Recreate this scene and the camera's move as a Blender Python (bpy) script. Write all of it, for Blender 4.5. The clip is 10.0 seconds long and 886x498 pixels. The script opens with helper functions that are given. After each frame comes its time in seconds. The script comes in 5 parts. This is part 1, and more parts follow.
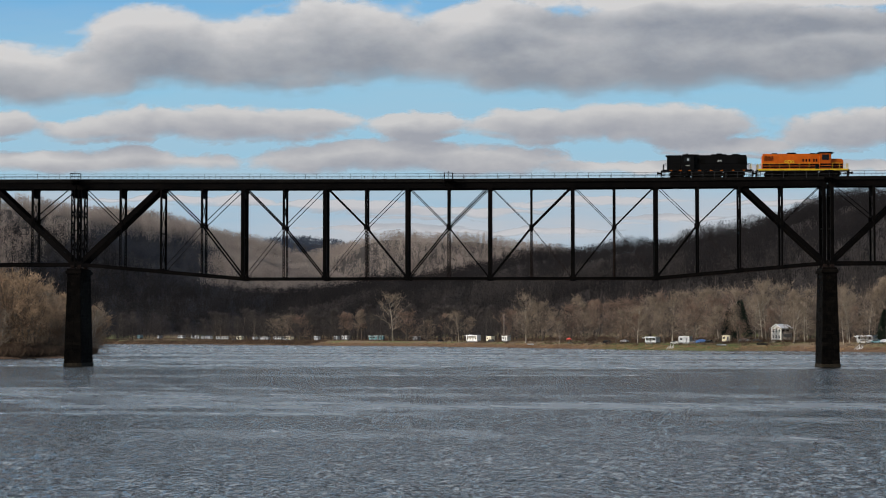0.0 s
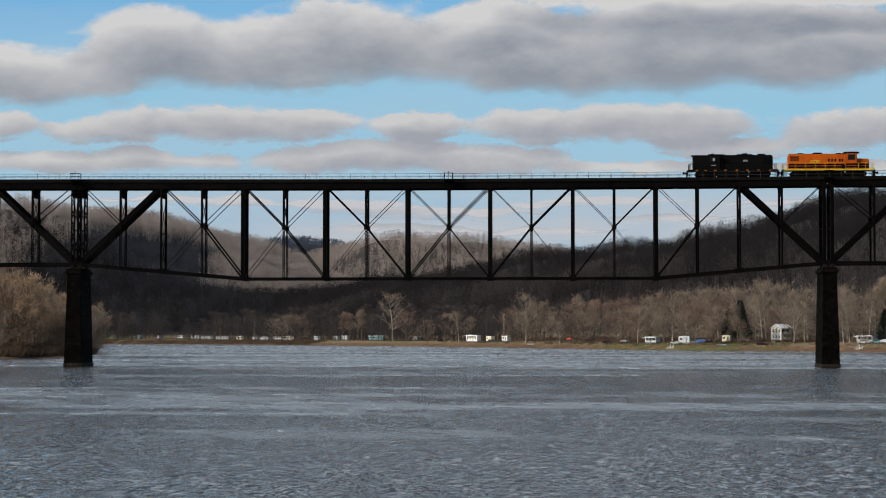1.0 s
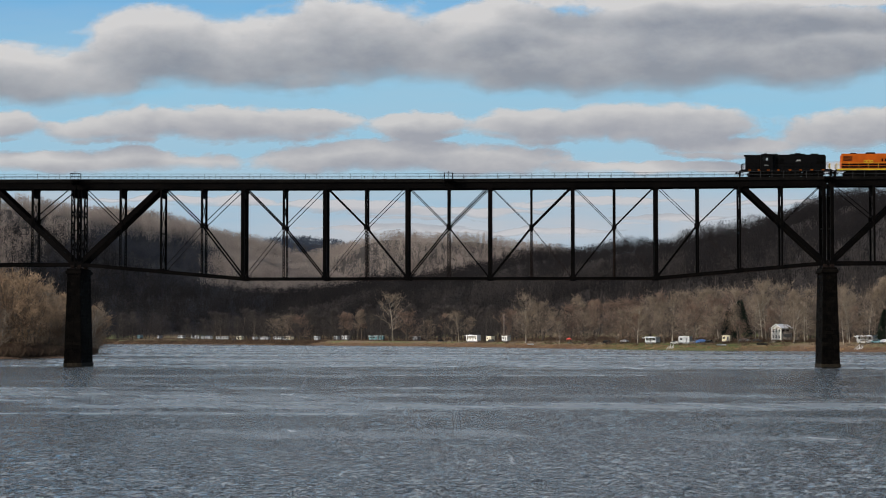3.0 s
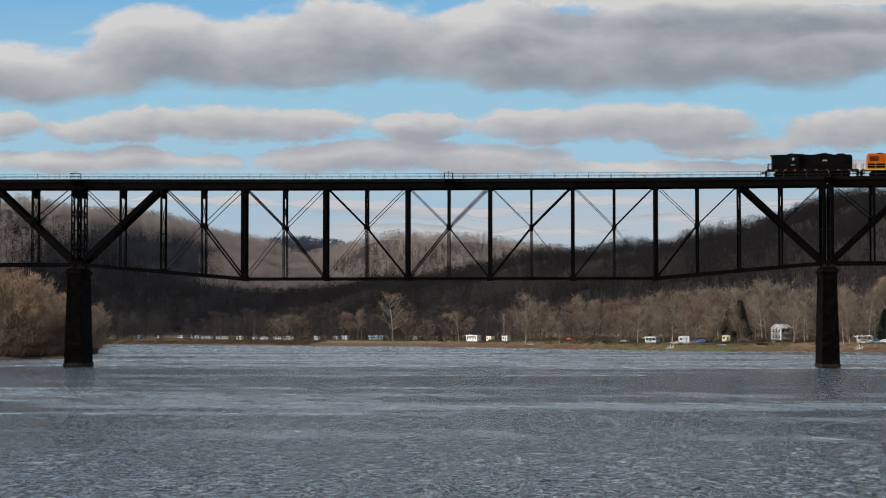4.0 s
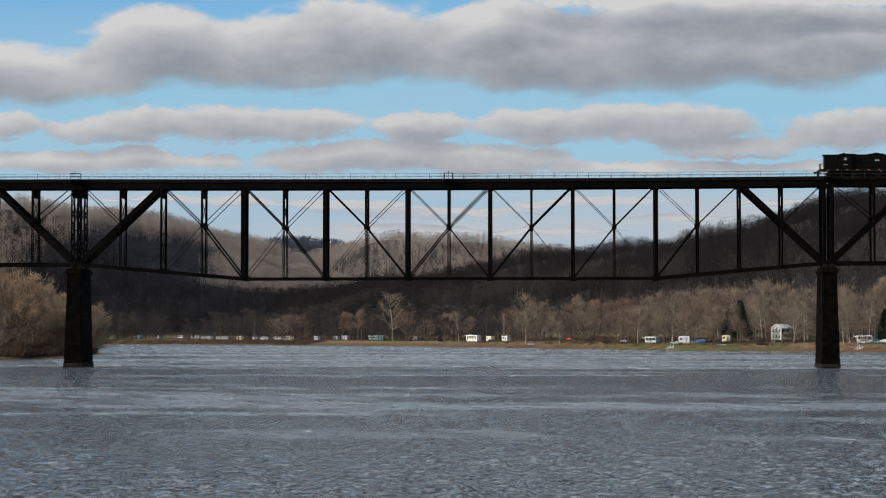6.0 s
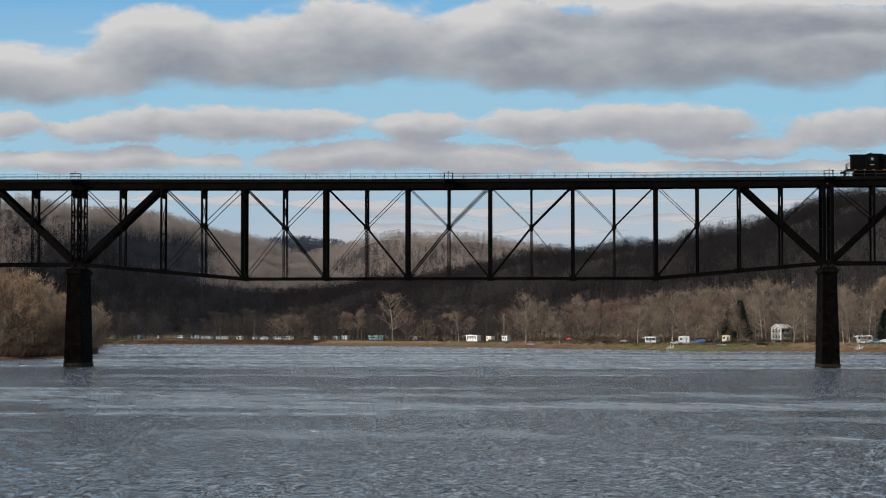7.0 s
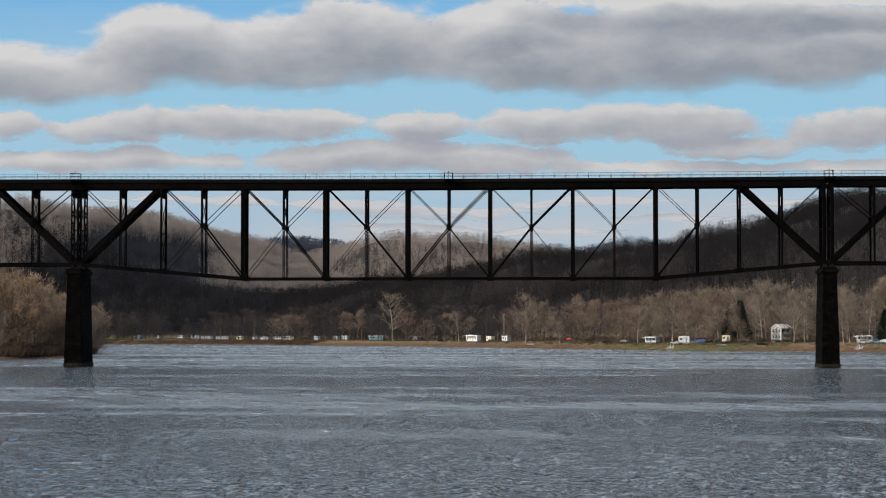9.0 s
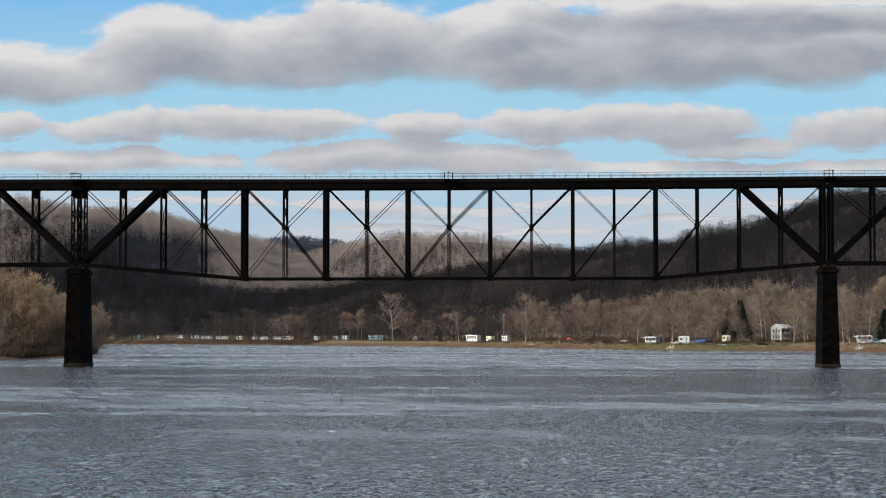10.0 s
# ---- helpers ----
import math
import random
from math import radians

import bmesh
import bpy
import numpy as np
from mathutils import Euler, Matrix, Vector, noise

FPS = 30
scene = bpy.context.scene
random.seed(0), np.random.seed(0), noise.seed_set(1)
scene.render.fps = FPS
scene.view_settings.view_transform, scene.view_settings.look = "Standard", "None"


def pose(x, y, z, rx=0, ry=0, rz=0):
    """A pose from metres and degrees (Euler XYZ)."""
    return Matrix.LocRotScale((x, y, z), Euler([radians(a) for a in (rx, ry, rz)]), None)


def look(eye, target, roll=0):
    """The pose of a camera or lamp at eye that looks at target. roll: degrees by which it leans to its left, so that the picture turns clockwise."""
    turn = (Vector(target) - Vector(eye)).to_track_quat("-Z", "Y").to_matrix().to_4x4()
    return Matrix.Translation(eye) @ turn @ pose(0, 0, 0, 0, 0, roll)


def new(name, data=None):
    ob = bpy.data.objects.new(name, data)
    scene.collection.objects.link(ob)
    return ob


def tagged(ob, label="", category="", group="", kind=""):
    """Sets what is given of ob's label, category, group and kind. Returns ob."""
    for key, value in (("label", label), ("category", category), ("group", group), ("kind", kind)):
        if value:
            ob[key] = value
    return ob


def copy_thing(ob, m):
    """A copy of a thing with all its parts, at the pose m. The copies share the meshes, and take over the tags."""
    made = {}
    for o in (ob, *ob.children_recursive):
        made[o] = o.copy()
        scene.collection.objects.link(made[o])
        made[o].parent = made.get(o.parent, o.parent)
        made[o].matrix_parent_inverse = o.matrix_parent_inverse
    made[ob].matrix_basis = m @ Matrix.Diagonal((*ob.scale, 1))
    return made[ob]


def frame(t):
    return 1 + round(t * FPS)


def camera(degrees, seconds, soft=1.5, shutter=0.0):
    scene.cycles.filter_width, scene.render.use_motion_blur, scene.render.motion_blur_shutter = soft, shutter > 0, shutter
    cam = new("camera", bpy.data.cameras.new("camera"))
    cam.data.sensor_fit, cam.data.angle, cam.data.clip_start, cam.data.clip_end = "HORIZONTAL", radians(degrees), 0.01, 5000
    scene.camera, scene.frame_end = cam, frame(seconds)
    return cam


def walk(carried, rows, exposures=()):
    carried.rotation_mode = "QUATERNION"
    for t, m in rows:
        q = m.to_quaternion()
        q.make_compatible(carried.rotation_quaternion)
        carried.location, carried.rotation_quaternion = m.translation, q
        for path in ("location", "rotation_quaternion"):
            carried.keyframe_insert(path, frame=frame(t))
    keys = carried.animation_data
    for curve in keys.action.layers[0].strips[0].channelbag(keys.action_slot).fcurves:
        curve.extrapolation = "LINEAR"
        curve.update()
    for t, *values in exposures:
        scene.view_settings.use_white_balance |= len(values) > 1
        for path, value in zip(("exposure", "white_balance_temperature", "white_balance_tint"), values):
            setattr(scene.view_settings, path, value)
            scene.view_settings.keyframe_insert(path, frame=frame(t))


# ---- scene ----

# ---------------------------------------------------------------- camera
EYE = (0.0, -370.0, 5.25)
AIM = (-5.33327, -270.23418, 9.53217)
cam = camera(24.1617, 10.0, soft=1.05)
walk(cam, [(0.0, look(EYE, AIM)), (10.0, look(EYE, AIM))], exposures=[(0.0, 0.0), (8.5, 0.01), (9.0, 0.03), (9.5, 0.12), (10.0, 0.20)])

# ---------------------------------------------------------------- light
SUN_FROM = Vector((-0.76, -0.46, 0.46)).normalized()
world = bpy.data.worlds.new("sky")
scene.world = world
world.use_nodes = True
wn = world.node_tree.nodes
sky = wn.new("ShaderNodeTexSky")
sky.sky_type = "NISHITA"
sky.sun_disc = False
sky.sun_elevation = math.asin(SUN_FROM.z)
sky.sun_rotation = math.atan2(SUN_FROM.x, SUN_FROM.y)
world.node_tree.links.new(sky.outputs[0], wn["Background"].inputs[0])
wn["Background"].inputs[1].default_value = 0.14
sun = new("sun", bpy.data.lights.new("sun", "SUN"))
sun.data.energy = 3.8
sun.data.angle = radians(0.6)
sun.data.color = (1.0, 0.93, 0.84)
sun.matrix_world = look(SUN_FROM * 100, (0, 0, 0))


# ---------------------------------------------------------------- materials
def ramp(nt, pos_cols):
    r = nt.nodes.new("ShaderNodeValToRGB")
    els = r.color_ramp.elements
    while len(els) < len(pos_cols):
        els.new(0.5)
    for e, (p, c) in zip(els, pos_cols):
        e.position, e.color = p, (*c, 1)
    return r


def surface(name, c1, c2, size=1.0, rough=0.8, metal=0.0, bump=0.2, fine=8.0, vary=0.25, stretch=(1, 1, 1), island=False, spec=0.5):
    """Two-scale mottled surface: c1 to c2 over patches of the given size in metres, a finer grain, and object-to-object variation."""
    m = bpy.data.materials.new(name)
    m.use_nodes = True
    nt = m.node_tree
    N, L = nt.nodes, nt.links
    b = N["Principled BSDF"]
    tc = N.new("ShaderNodeTexCoord")
    mp = N.new("ShaderNodeMapping")
    mp.inputs["Scale"].default_value = [q / size for q in stretch]
    L.new(tc.outputs["Object"], mp.inputs[0])
    n1 = N.new("ShaderNodeTexNoise")
    n1.inputs["Scale"].default_value = 1.0
    n1.inputs["Detail"].default_value = 4
    n2 = N.new("ShaderNodeTexNoise")
    n2.inputs["Scale"].default_value = fine
    n2.inputs["Detail"].default_value = 3
    for n in (n1, n2):
        L.new(mp.outputs[0], n.inputs["Vector"])
    r = ramp(nt, [(0.32, c1), (0.68, c2)])
    L.new(n1.outputs["Fac"], r.inputs[0])
    mul = N.new("ShaderNodeMapRange")
    mul.inputs[1].default_value, mul.inputs[2].default_value = 0.25, 0.75
    mul.inputs[3].default_value, mul.inputs[4].default_value = 1 - vary, 1 + vary
    L.new(n2.outputs["Fac"], mul.inputs[0])
    if island:
        rnd = N.new("ShaderNodeNewGeometry").outputs["Random Per Island"]
    else:
        rnd = N.new("ShaderNodeObjectInfo").outputs["Random"]
    mr = N.new("ShaderNodeMapRange")
    mr.inputs[3].default_value, mr.inputs[4].default_value = 1 - vary, 1 + vary
    L.new(rnd, mr.inputs[0])
    pm = N.new("ShaderNodeMath")
    pm.operation = "MULTIPLY"
    L.new(mul.outputs[0], pm.inputs[0])
    L.new(mr.outputs[0], pm.inputs[1])
    vm = N.new("ShaderNodeVectorMath")
    vm.operation = "SCALE"
    L.new(r.outputs[0], vm.inputs[0])
    L.new(pm.outputs[0], vm.inputs["Scale"])
    L.new(vm.outputs[0], b.inputs["Base Color"])
    b.inputs["Roughness"].default_value = rough
    b.inputs["Metallic"].default_value = metal
    b.inputs["Specular IOR Level"].default_value = spec
    if island:
        # twigs pass light on to their far side
        tl = N.new("ShaderNodeBsdfTranslucent")
        L.new(vm.outputs[0], tl.inputs["Color"])
        mx = N.new("ShaderNodeMixShader")
        mx.inputs[0].default_value = 0.25
        L.new(b.outputs[0], mx.inputs[1])
        L.new(tl.outputs[0], mx.inputs[2])
        L.new(mx.outputs[0], N["Material Output"].inputs[0])
        # a crown of fine twigs shades as one soft body, not blade by blade
        gn = N.new("ShaderNodeNewGeometry")
        half_n = N.new("ShaderNodeVectorMath")
        half_n.operation = "MULTIPLY_ADD"
        half_n.inputs[1].default_value = (0.55, 0.55, 0.55)
        half_n.inputs[2].default_value = (-0.05, -0.2, 0.6)
        L.new(gn.outputs["Normal"], half_n.inputs[0])
        unit = N.new("ShaderNodeVectorMath")
        unit.operation = "NORMALIZE"
        L.new(half_n.outputs[0], unit.inputs[0])
        L.new(unit.outputs[0], b.inputs["Normal"])
    if bump:
        bp = N.new("ShaderNodeBump")
        bp.inputs["Strength"].default_value = bump
        bp.inputs["Distance"].default_value = 0.05 * size
        L.new(n2.outputs["Fac"], bp.inputs["Height"])
        L.new(bp.outputs[0], b.inputs["Normal"])
    return m


# black paint, with cloud shade put into the colour as well
STEEL = surface("shade_black_bridge_steel", (0.0012, 0.0012, 0.0014), (0.0036, 0.0028, 0.0025), 3.0, 0.85, 0.0, 0.2, spec=0.04)
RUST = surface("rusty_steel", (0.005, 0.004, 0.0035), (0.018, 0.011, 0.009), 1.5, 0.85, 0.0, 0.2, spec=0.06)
GALV = surface("grey_rail_pipe", (0.008, 0.009, 0.010), (0.018, 0.019, 0.021), 0.6, 0.7, 0.0, 0.1)
TIMBER = surface("creosoted_timber", (0.003, 0.0028, 0.0028), (0.008, 0.007, 0.006), 0.5, 0.9, 0, 0.3, spec=0.05)
RAILSTEEL = surface("rail_steel", (0.05, 0.035, 0.03), (0.09, 0.07, 0.06), 0.5, 0.5, 0.5, 0.1)
# sooty stone, its colour lowered further to include cloud shade
STONE = surface("sooty_shaded_pier_stone", (0.0007, 0.0006, 0.0005), (0.0036, 0.0029, 0.0023), 1.2, 0.95, 0, 0.6, 5.0, 0.55, spec=0.05)
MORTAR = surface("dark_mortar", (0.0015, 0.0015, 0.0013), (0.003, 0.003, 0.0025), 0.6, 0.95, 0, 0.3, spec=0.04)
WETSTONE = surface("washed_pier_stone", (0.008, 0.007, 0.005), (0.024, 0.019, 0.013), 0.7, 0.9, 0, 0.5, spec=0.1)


def obj(name, bm, material, parent=None, label="", smooth=False):
    me = bpy.data.meshes.new(name)
    bm.to_mesh(me)
    bm.free()
    for p in me.polygons:
        p.use_smooth = smooth
    me.materials.append(material)
    ob = new(name, me)
    if parent is not None:
        ob.parent = parent
    if label:
        ob["label"] = label
    return ob


def part(name, bm, material, parent, label=""):
    return obj(name, bm, material, parent, label)


def empty(name, m, label, category, group="", kind=""):
    e = new(name)
    e.matrix_world = m
    e.empty_display_size = 0.5
    return tagged(e, label, category, group, kind)


def box(bm, x0, x1, y0, y1, z0, z1, bevel=0.0):
    m = Matrix.Translation(((x0 + x1) / 2, (y0 + y1) / 2, (z0 + z1) / 2)) @ Matrix.Diagonal((abs(x1 - x0), abs(y1 - y0), abs(z1 - z0), 1))
    g = bmesh.ops.create_cube(bm, size=1, matrix=m)
    if bevel:
        es = list({e for v in g["verts"] for e in v.link_edges})
        bmesh.ops.bevel(bm, geom=es, offset=bevel, segments=1, affect="EDGES")
    return bm


def bar(bm, a, b, w, d):
    """A rectangular bar from a to b, w across in the x-z sense and d deep in y."""
    a, b = Vector(a), Vector(b)
    v = b - a
    t = v.normalized()
    side = Vector((0, 1, 0)) if abs(t.y) < 0.9 else Vector((1, 0, 0))
    up = t.cross(side).normalized()
    side = up.cross(t).normalized()
    m = Matrix((up, side, t)).transposed().to_4x4()
    m.translation = (a + b) / 2
    bmesh.ops.create_cube(bm, size=1, matrix=m @ Matrix.Diagonal((w, d, v.length, 1)))
    return bm


def tube(bm, a, b, r, n=8, r2=None):
    a, b = Vector(a), Vector(b)
    v = b - a
    m = v.to_track_quat("Z", "Y").to_matrix().to_4x4()
    m.translation = (a + b) / 2
    bmesh.ops.create_cone(bm, cap_ends=True, segments=n, radius1=r, radius2=r if r2 is None else r2, depth=v.length, matrix=m)
    return bm


# ---------------------------------------------------------------- sky backdrop and clouds
# plain sky far behind everything; clouds drift on two sheets in front of it
def cloud_sheet(name, y, blobs, label, gain, warp, seedz, lift, shades):
    """Drifting cloud layer: soft blobs (x, z, half-width, half-height), roughened by noise."""
    m = bpy.data.materials.new(name)
    m.use_nodes = True
    nt = m.node_tree
    N, L = nt.nodes, nt.links
    N.remove(N["Principled BSDF"])
    grp = bpy.data.node_groups.new(name + "_field", "ShaderNodeTree")
    grp.interface.new_socket("Vector", in_out="INPUT", socket_type="NodeSocketVector")
    grp.interface.new_socket("Value", in_out="OUTPUT", socket_type="NodeSocketFloat")
    gi, go = grp.nodes.new("NodeGroupInput"), grp.nodes.new("NodeGroupOutput")
    G, K = grp.nodes, grp.links
    nz = G.new("ShaderNodeTexNoise")
    nz.inputs["Scale"].default_value = 1 / (lift * 2.6)
    nz.inputs["Detail"].default_value = 8
    nz.inputs["Roughness"].default_value = 0.62
    st = G.new("ShaderNodeMapping")
    st.inputs["Scale"].default_value = (0.75, 1, 1.5)
    st.inputs["Location"].default_value = (seedz, 0, seedz * 0.7)
    K.new(gi.outputs[0], st.inputs[0])
    K.new(st.outputs[0], nz.inputs["Vector"])
    # the outlines are bent by a broad noise, then frayed by a fine one
    bend = G.new("ShaderNodeTexNoise")
    bend.inputs["Scale"].default_value = 1 / (lift * 3.2)
    bend.inputs["Detail"].default_value = 3
    K.new(st.outputs[0], bend.inputs["Vector"])
    cen = G.new("ShaderNodeVectorMath")
    cen.operation = "SUBTRACT"
    cen.inputs[1].default_value = (0.5, 0.5, 0.5)
    K.new(bend.outputs["Color"], cen.inputs[0])
    amp = G.new("ShaderNodeVectorMath")
    amp.operation = "MULTIPLY"
    amp.inputs[1].default_value = (lift * 3.0, 0, lift * 1.5)
    K.new(cen.outputs[0], amp.inputs[0])
    bent = G.new("ShaderNodeVectorMath")
    K.new(gi.outputs[0], bent.inputs[0])
    K.new(amp.outputs[0], bent.inputs[1])
    total = None
    for bx, bz, rx, rz in blobs:
        sub = G.new("ShaderNodeVectorMath")
        sub.operation = "SUBTRACT"
        sub.inputs[1].default_value = (bx, 0, bz)
        K.new(bent.outputs[0], sub.inputs[0])
        mu = G.new("ShaderNodeVectorMath")
        mu.operation = "MULTIPLY"
        mu.inputs[1].default_value = (1 / rx, 0, 1 / rz)
        K.new(sub.outputs[0], mu.inputs[0])
        ln = G.new("ShaderNodeVectorMath")
        ln.operation = "DOT_PRODUCT"
        K.new(mu.outputs[0], ln.inputs[0])
        K.new(mu.outputs[0], ln.inputs[1])
        ma = G.new("ShaderNodeMath")
        ma.operation = "MULTIPLY_ADD"
        ma.use_clamp = False
        ma.inputs[1].default_value, ma.inputs[2].default_value = -1.0, 1.0
        K.new(ln.outputs["Value"], ma.inputs[0])
        if total is None:
            total = ma.outputs[0]
        else:
            mx = G.new("ShaderNodeMath")
            mx.operation = "SMOOTH_MAX"
            mx.inputs[2].default_value = 0.45
            K.new(total, mx.inputs[0])
            K.new(ma.outputs[0], mx.inputs[1])
            total = mx.outputs[0]
    ns = G.new("ShaderNodeMath")
    ns.operation = "MULTIPLY_ADD"
    ns.inputs[1].default_value, ns.inputs[2].default_value = warp, -warp * 0.5
    K.new(nz.outputs["Fac"], ns.inputs[0])
    lo = G.new("ShaderNodeMath")
    lo.operation = "MAXIMUM"
    lo.inputs[1].default_value = -1.2
    K.new(total, lo.inputs[0])
    ad = G.new("ShaderNodeMath")
    K.new(lo.outputs[0], ad.inputs[0])
    K.new(ns.outputs[0], ad.inputs[1])
    K.new(ad.outputs[0], go.inputs[0])
    tc = N.new("ShaderNodeTexCoord")
    here = N.new("ShaderNodeGroup")
    here.node_tree = grp
    L.new(tc.outputs["Object"], here.inputs[0])
    above = N.new("ShaderNodeGroup")
    above.node_tree = grp
    off = N.new("ShaderNodeVectorMath")
    off.inputs[1].default_value = (-lift * 0.5, 0, lift)
    L.new(tc.outputs["Object"], off.inputs[0])
    L.new(off.outputs[0], above.inputs[0])
    alpha = N.new("ShaderNodeMapRange")
    alpha.interpolation_type = "SMOOTHSTEP"
    alpha.inputs[1].default_value, alpha.inputs[2].default_value = -0.20, 0.36
    L.new(here.outputs[0], alpha.inputs[0])
    al = N.new("ShaderNodeMath")
    al.operation = "MULTIPLY"
    al.inputs[1].default_value = 0.95
    L.new(alpha.outputs[0], al.inputs[0])
    # soft undersides: the lower edge fades where little cloud lies beneath
    below = N.new("ShaderNodeGroup")
    below.node_tree = grp
    dn = N.new("ShaderNodeVectorMath")
    dn.inputs[1].default_value = (0, 0, -lift * 0.55)
    L.new(tc.outputs["Object"], dn.inputs[0])
    L.new(dn.outputs[0], below.inputs[0])
    fade = N.new("ShaderNodeMapRange")
    fade.interpolation_type = "SMOOTHSTEP"
    fade.inputs[1].default_value, fade.inputs[2].default_value = -1.25, 0.25
    L.new(below.outputs[0], fade.inputs[0])
    al2 = N.new("ShaderNodeMath")
    al2.operation = "MULTIPLY"
    L.new(al.outputs[0], al2.inputs[0])
    L.new(fade.outputs[0], al2.inputs[1])
    rel = N.new("ShaderNodeMath")
    rel.operation = "SUBTRACT"
    L.new(above.outputs[0], rel.inputs[0])
    L.new(here.outputs[0], rel.inputs[1])
    sh = N.new("ShaderNodeMath")
    sh.operation = "MULTIPLY_ADD"
    sh.inputs[1].default_value = 0.5
    L.new(rel.outputs[0], sh.inputs[0])
    L.new(above.outputs[0], sh.inputs[2])
    lit = N.new("ShaderNodeMapRange")
    lit.inputs[1].default_value, lit.inputs[2].default_value = -1.7, 1.3
    L.new(sh.outputs[0], lit.inputs[0])
    rp = ramp(nt, shades)
    L.new(lit.outputs[0], rp.inputs[0])
    em = N.new("ShaderNodeEmission")
    em.inputs[1].default_value = gain
    L.new(rp.outputs[0], em.inputs[0])
    tr = N.new("ShaderNodeBsdfTransparent")
    mix = N.new("ShaderNodeMixShader")
    L.new(al2.outputs[0], mix.inputs[0])
    L.new(tr.outputs[0], mix.inputs[1])
    L.new(em.outputs[0], mix.inputs[2])
    L.new(mix.outputs[0], N["Material Output"].inputs[0])
    bm = bmesh.new()
    vs = [bm.verts.new(p) for p in ((-6000, 0, -20), (6000, 0, -20), (6000, 0, 4200), (-6000, 0, 4200))]
    bm.faces.new(vs)
    ob = obj(name, bm, m)
    ob.location = (0, y, 0)
    return tagged(ob, label, "cloud layer", kind="structure")


def sky_backdrop():
    m = bpy.data.materials.new("clear_sky")
    m.use_nodes = True
    nt = m.node_tree
    N, L = nt.nodes, nt.links
    N.remove(N["Principled BSDF"])
    tc = N.new("ShaderNodeTexCoord")
    sp = N.new("ShaderNodeSeparateXYZ")
    L.new(tc.outputs["Object"], sp.inputs[0])
    nz = N.new("ShaderNodeTexNoise")
    nz.inputs["Scale"].default_value = 1 / 230
    nz.inputs["Detail"].default_value = 6
    mp = N.new("ShaderNodeMapping")
    mp.inputs["Scale"].default_value = (0.35, 1, 2.0)
    L.new(tc.outputs["Object"], mp.inputs[0])
    L.new(mp.outputs[0], nz.inputs["Vector"])
    mr = N.new("ShaderNodeMapRange")
    mr.inputs[1].default_value, mr.inputs[2].default_value = 0, 2600
    L.new(sp.outputs["Z"], mr.inputs[0])
    r = ramp(nt, [(0.0, (0.38, 0.50, 0.61)), (0.115, (0.37, 0.51, 0.63)), (0.136, (0.36, 0.53, 0.66)), (0.152, (0.33, 0.55, 0.70)), (0.24, (0.28, 0.55, 0.74)), (0.31, (0.17, 0.44, 0.73)), (1.0, (0.20, 0.33, 0.52))])
    L.new(mr.outputs[0], r.inputs[0])
    # thin haze streaks low over the horizon
    hz = N.new("ShaderNodeMapRange")
    hz.inputs[1].default_value, hz.inputs[2].default_value = 260, 430
    hz.inputs[3].default_value, hz.inputs[4].default_value = 1.0, 0.16
    L.new(sp.outputs["Z"], hz.inputs[0])
    ns = N.new("ShaderNodeMapRange")
    ns.inputs[1].default_value, ns.inputs[2].default_value = 0.38, 0.58
    L.new(nz.outputs["Fac"], ns.inputs[0])
    mm = N.new("ShaderNodeMath")
    mm.operation = "MULTIPLY"
    L.new(hz.outputs[0], mm.inputs[0])
    L.new(ns.outputs[0], mm.inputs[1])
    mx = N.new("ShaderNodeMix")
    mx.data_type = "RGBA"
    L.new(mm.outputs[0], mx.inputs["Factor"])
    L.new(r.outputs[0], mx.inputs[6])
    mx.inputs[7].default_value = (0.49, 0.525, 0.575, 1)
    em = N.new("ShaderNodeEmission")
    L.new(mx.outputs[2], em.inputs[0])
    L.new(em.outputs[0], N["Material Output"].inputs[0])
    bm = bmesh.new()
    vs = [bm.verts.new(p) for p in ((-6000, 0, -20), (6000, 0, -20), (6000, 0, 4200), (-6000, 0, 4200))]
    bm.faces.new(vs)
    ob = obj("backdrop_sky", bm, m)
    ob.location = (0, 4500, 0)
    return tagged(ob, "pale blue winter sky with thin haze near the horizon", "sky", kind="structure")


# unseen cloud rows added above and beside the view, brightened to lift the water
crng = random.Random(19)
FILL_ROWS = [(-2006, 736, 482, 105), (1336, 709, 451, 101)]
for cz in (1015, 1130, 1300, 1650, 2080, 2620, 3200):
    cx = -2600 + crng.uniform(0, 600)
    while cx < 2700:
        half_w = cz * crng.uniform(0.38, 0.62)
        FILL_ROWS.append((cx, cz + crng.uniform(-60, 60), half_w, 45 + cz * 0.055))
        cx += half_w * crng.uniform(1.2, 1.7)
CLOUDS_WATER_FILL = cloud_sheet("cloud_layer", 4485, FILL_ROWS, "unseen glowing cloud rows added overhead to brighten the water", 1.0, 2.4, 29.0, 70.0,
    [(0.0, (1.40, 1.47, 1.53)), (0.5, (1.24, 1.32, 1.40)), (1.0, (0.94, 1.03, 1.13))])
CLOUDS_HIGH = cloud_sheet("cloud_layer", 4480, [(-1263, 635, 353, 81), (-991, 701, 176, 88), (-748, 674, 389, 99), (-613, 722, 228, 68), (-506, 700, 281, 108), (-372, 680, 240, 97), (-105, 675, 279, 99), (28, 639, 304, 78), (227, 689, 356, 117), (490, 679, 354, 101), (739, 695, 300, 80), (-158, 754, 173, 41), (293, 797, 434, 49), (622, 801, 262, 37), (-1481, 650, 245, 73)],
    "broad grey-white cumulus clouds drifting high over the valley", 1.0, 2.7, 3.0, 70.0,
    [(0.0, (0.66, 0.64, 0.63)), (0.5, (0.445, 0.445, 0.465)), (1.0, (0.275, 0.29, 0.33))])
